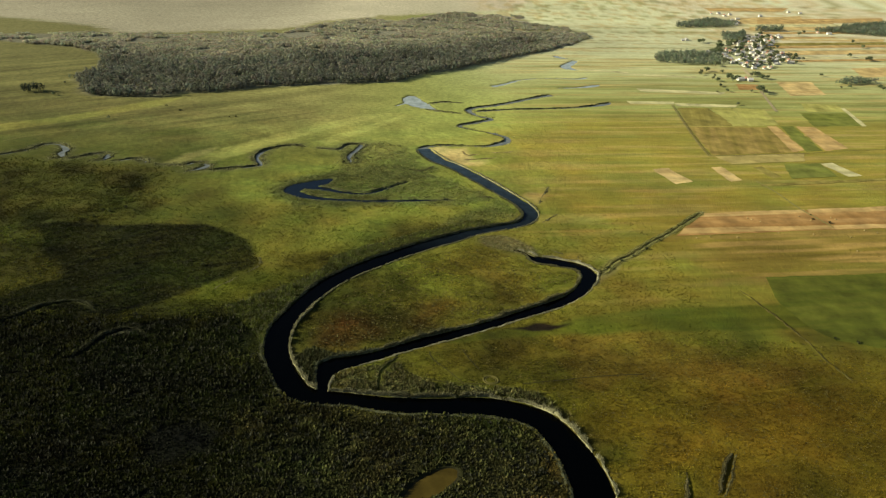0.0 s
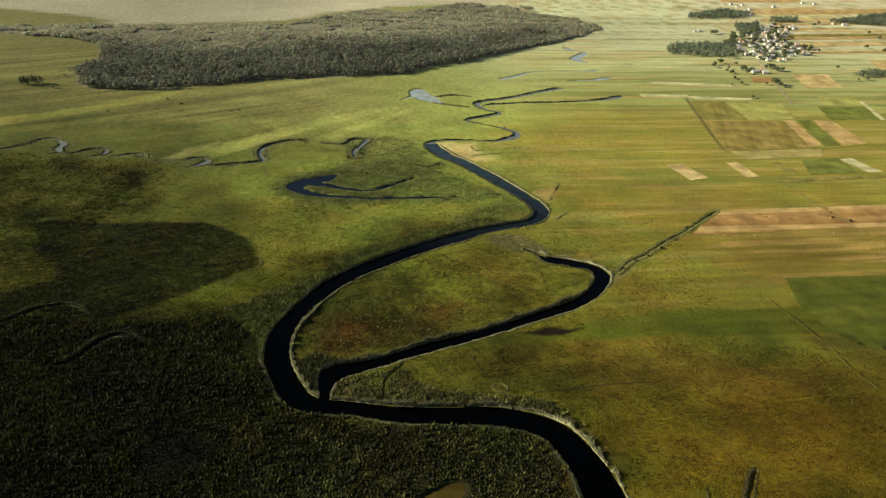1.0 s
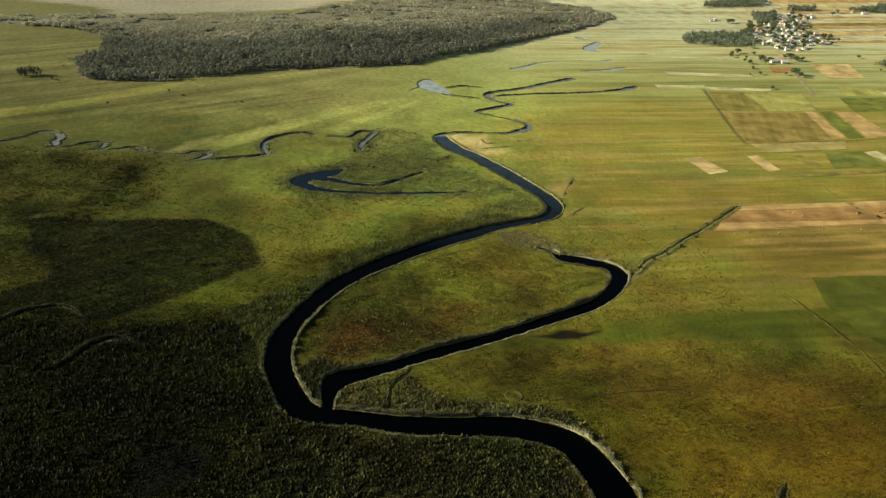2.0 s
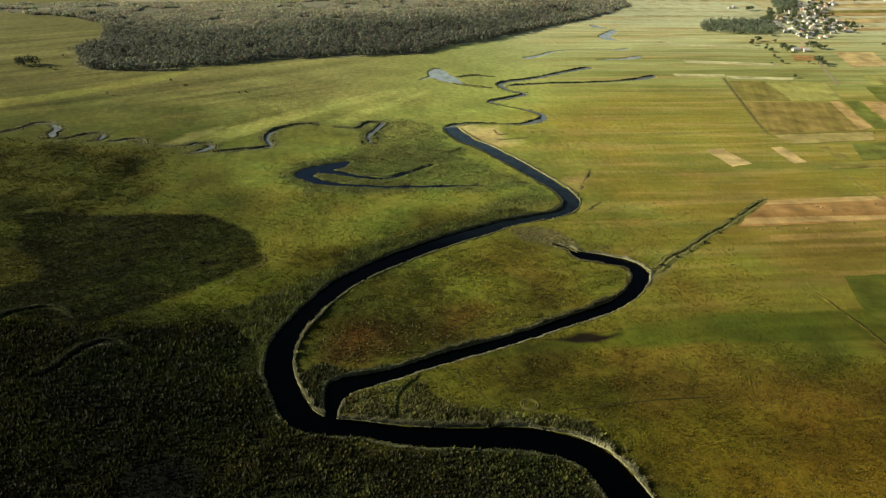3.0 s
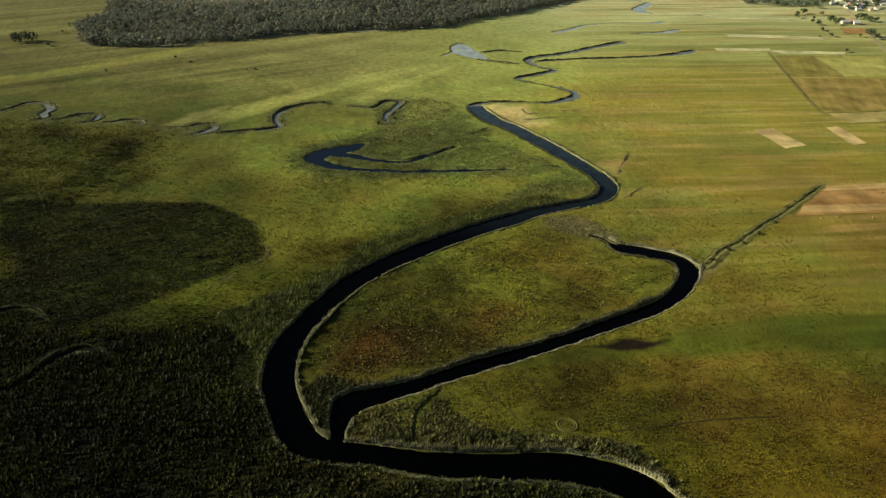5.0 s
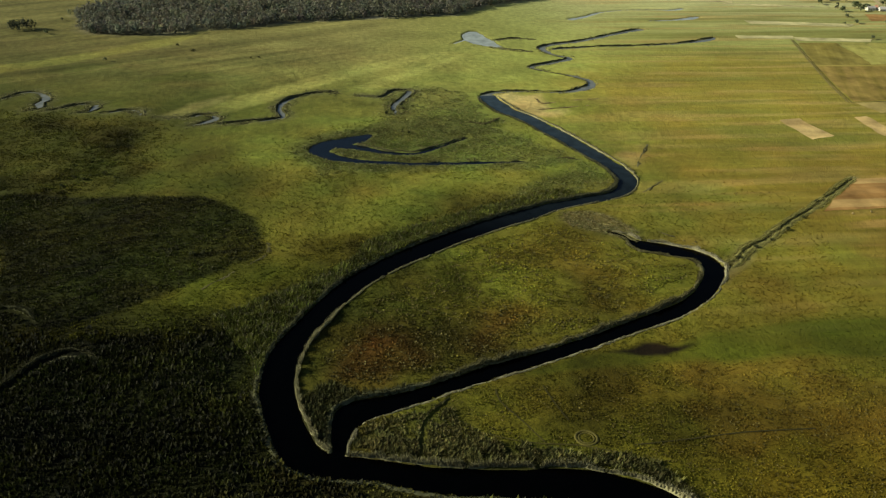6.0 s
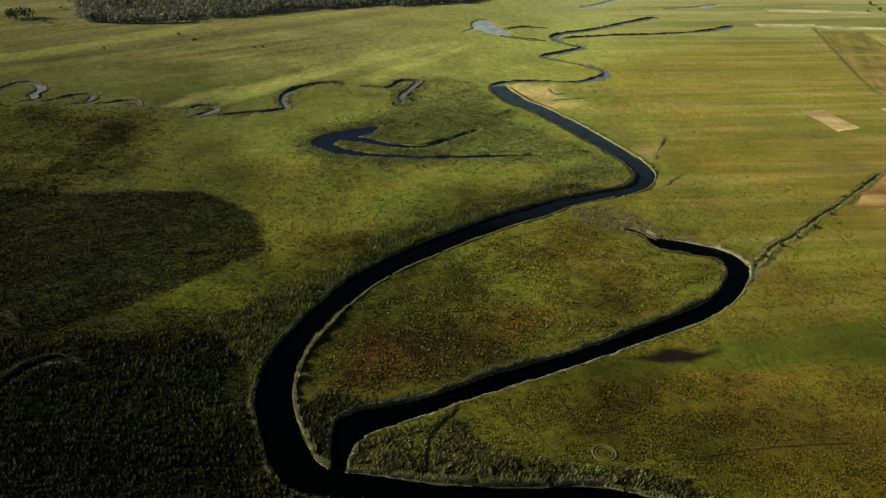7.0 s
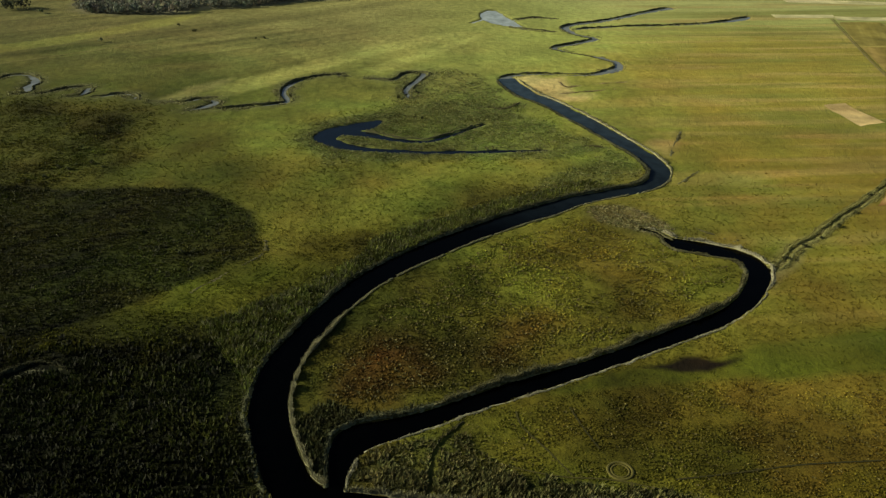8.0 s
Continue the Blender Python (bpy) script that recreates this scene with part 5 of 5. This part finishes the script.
SHRUB_PLACES = [
    (-199, 511), (-206, 508), (-194, 514), (-187, 510), (-200, 505), (-146, 446), (-154, 451), (-120, 432), (-124, 430), (-196, 446), (-206, 495), (-219, 478), 
    (149, 532), (136, 515), (142, 523), (125, 495), (114, 480), (105, 469), (97, 460),
    (88, 449), (179, 376), (188, 373)]
SHRUB_MORE = [(199, 370), (232, 545), (240, 539), (234, 554), (-255, 793), (-238, 777), (-190, 760), (-185, 762), (-76, 632), (-72, 637), (-67, 643), (-62, 598), (-58, 596)]
for k, (x, y) in enumerate(SHRUB_PLACES + SHRUB_MORE):
    m = pose(*place(x, y), 0, 0, 0, 51 * k)
    size = 0.8 + 0.6 * ((k * 37) % 11) / 11
    if k < 2:
        SHRUBS[k].matrix_basis = m @ Matrix.Scale(size, 4)
    else:
        copy_thing(SHRUBS[k % 2], m).scale = (size,) * 3


# ---- village ----
PLASTER = plain_material("pale_plaster", (0.66, 0.63, 0.57), 0.8, 0.2, 0.8)
TILE_PALE = plain_material("weathered_pale_roof", (0.44, 0.42, 0.40), 0.7, 0.2, 1.5)
TILE_RED = plain_material("dull_red_roof", (0.30, 0.17, 0.12), 0.8, 0.2, 1.5)
BRICK = plain_material("chimney_brick", (0.28, 0.14, 0.10), 0.9, 0.2, 3.0)
PANE = plain_material("dark_pane", (0.03, 0.035, 0.04), 0.1, 0.1, 1.0, 0.5)
WOOD = plain_material("painted_door", (0.16, 0.10, 0.06), 0.6, 0.2, 2.0)


def block(bm, x0, y0, z0, x1, y1, z1):
    made = bmesh.ops.create_cube(bm, size=1, matrix=Matrix.Translation(((x0 + x1) / 2, (y0 + y1) / 2, (z0 + z1) / 2)) @ Matrix.Diagonal((x1 - x0, y1 - y0, z1 - z0, 1)))
    return made["verts"]


def house(long, deep, eaves, ridge, roof, label):
    root = tagged(new("house"), label, "house", "village houses")
    bm = bmesh.new()
    x, y = long / 2, deep / 2
    lower = [bm.verts.new(p) for p in ((-x, -y, -0.1), (x, -y, -0.1), (x, y, -0.1), (-x, y, -0.1))]
    upper = [bm.verts.new(p) for p in ((-x, -y, eaves), (x, -y, eaves), (x, y, eaves), (-x, y, eaves))]
    tops = [bm.verts.new((-x, 0, ridge)), bm.verts.new((x, 0, ridge))]
    for k in (0, 2):
        bm.faces.new((lower[k], lower[k + 1], upper[k + 1], upper[k]))
    bm.faces.new((lower[1], lower[2], upper[2], tops[1], upper[1]))
    bm.faces.new((lower[3], lower[0], upper[0], tops[0], upper[3]))
    bmesh.ops.recalc_face_normals(bm, faces=bm.faces)
    part("wall", bm, PLASTER, root)
    bm = bmesh.new()
    for s in (-1, 1):
        a = [(-x - 0.4, s * (y + 0.5), eaves - 0.25), (x + 0.4, s * (y + 0.5), eaves - 0.25), (x + 0.4, 0, ridge + 0.12), (-x - 0.4, 0, ridge + 0.12)]
        low = [bm.verts.new(p) for p in a]
        high = [bm.verts.new((p[0], p[1], p[2] + 0.22)) for p in a]
        bm.faces.new(low)
        bm.faces.new(high)
        for k in range(4):
            bm.faces.new((low[k - 1], low[k], high[k], high[k - 1]))
    bmesh.ops.recalc_face_normals(bm, faces=bm.faces)
    slab = part("roof", bm, roof, root)
    bm = bmesh.new()
    block(bm, x * 0.3, 0.3, ridge - 0.8, x * 0.3 + 0.6, 0.9, ridge + 0.9)
    part("chimney", bm, BRICK, slab)
    bm = bmesh.new()
    block(bm, -0.5, -y - 0.05, 0.0, 0.5, -y + 0.1, 2.05)
    part("door", bm, WOOD, root)
    for wx in (-x * 0.6, x * 0.6):
        for s in (-1, 1):
            bm = bmesh.new()
            block(bm, wx - 0.55, s * y - 0.06, 0.95, wx + 0.55, s * y + 0.06, 2.2)
            part("window", bm, PANE, root)
    return root


HOUSES = [house(9, 6.5, 2.9, 5.6, TILE_PALE, "white farmhouse with a weathered pale roof"), house(8, 6, 2.8, 5.4, TILE_RED, "pale village house with a dull red roof"), house(12, 7, 3.2, 5.2, TILE_PALE, "long pale barn with a light grey roof")]
SITES = [
    (345, 1039), (343, 1047), (335, 1042), (370, 1158), (371, 1141), (377, 1128), (384, 1148), (393, 1163), (399, 1170), (383, 1178), (394, 1189), (405, 1201), (407, 1183), (415, 1190), (423, 1196), (433, 1207),
    (443, 1218), (381, 1196), (392, 1212), (403, 1228), (412, 1235), (419, 1225), (427, 1217), (435, 1236), (445, 1243), (456, 1255), (390, 1240), (402, 1257), (411, 1250), (419, 1266), (428, 1272), (436, 1258),
    (445, 1270), (392, 1270), (381, 1247), (370, 1235), (409, 1289), (421, 1312), (426, 1297), (439, 1327), (443, 1307), (453, 1330)]
SITES_NORTH = [
    (431, 1352), (444, 1367), (453, 1379), (463, 1366), (480, 1382), (432, 1370), (479, 1440), (490, 1450), (505, 1460), (512, 1445), (522, 1465), (479, 1395), (354, 1256), (386, 1282), (421, 1170), (440, 1182), (391, 1130),
    (401, 1140), (362, 1166), (364, 1180), (367, 1197), (367, 1215), (505, 1628), (490, 1592), (504, 1659), (509, 1729), (526, 1752), (508, 1764), (493, 1760), (519, 1680), (581, 1743), (604, 1518), (619, 1509),
    (345, 1363), (352, 1371), (723, 1571), (727, 1600), (719, 1551), (666, 1834), (684, 1821)]
VILLAGE = [(372, 1130), (405, 1135), (460, 1200), (468, 1260), (455, 1300), (475, 1350), (525, 1450), (480, 1465), (430, 1380), (405, 1320), (380, 1265), (362, 1230), (360, 1180)]
barns = [(x, y) for x, y in zip(*scattered(VILLAGE, 17, 900, 1.0))]
for k, (x, y) in enumerate(SITES + SITES_NORTH + barns):
    m = pose(*place(x, y), 0, 0, 0, (12, 100, 14, 8, 96, 20)[k % 6] + (k * 29) % 13 - 6)
    size = 0.5 + 0.14 * ((k * 31) % 7) / 7
    if k < 3:
        HOUSES[k].matrix_basis = m @ Matrix.Scale(0.7, 4)
    else:
        copy_thing(HOUSES[(k * 7) % 3 if k % 4 else 0], m).scale = (size,) * 3


# ---- hay bales ----
def bale():
    bm = bmesh.new()
    bmesh.ops.create_cone(bm, cap_ends=True, segments=18, radius1=0.75, radius2=0.75, depth=1.3, matrix=Matrix.Translation((0, 0, 0.75)) @ Matrix.Rotation(math.pi / 2, 4, "X"))
    bmesh.ops.bevel(bm, geom=[e for e in bm.edges if len(e.link_faces) == 2 and any(len(f.verts) > 4 for f in e.link_faces)], offset=0.08, segments=2, affect="EDGES")
    return tagged(part("hay_bale", bm, plain_material("baled_straw", (0.30, 0.23, 0.10), 0.95, 0.3, 4.0)), "round bale of straw lying on the stubble", "hay bale", "hay bales")


first_bale = bale()
for k, (x, y) in enumerate([(190, 542), (192, 540), (196, 536), (225, 550), (230, 543), (247, 547), (245, 550), (201, 517), (222, 517), (157, 505), (173, 506), (148, 502), (257, 528), (263, 524), (243, 514), (237, 491)]):
    m = pose(*place(x, y), 0.03, 0, 0, 40 * k)
    if k:
        copy_thing(first_bale, m).scale = (0.6,) * 3
    else:
        first_bale.matrix_basis = m @ Matrix.Scale(0.6, 4)
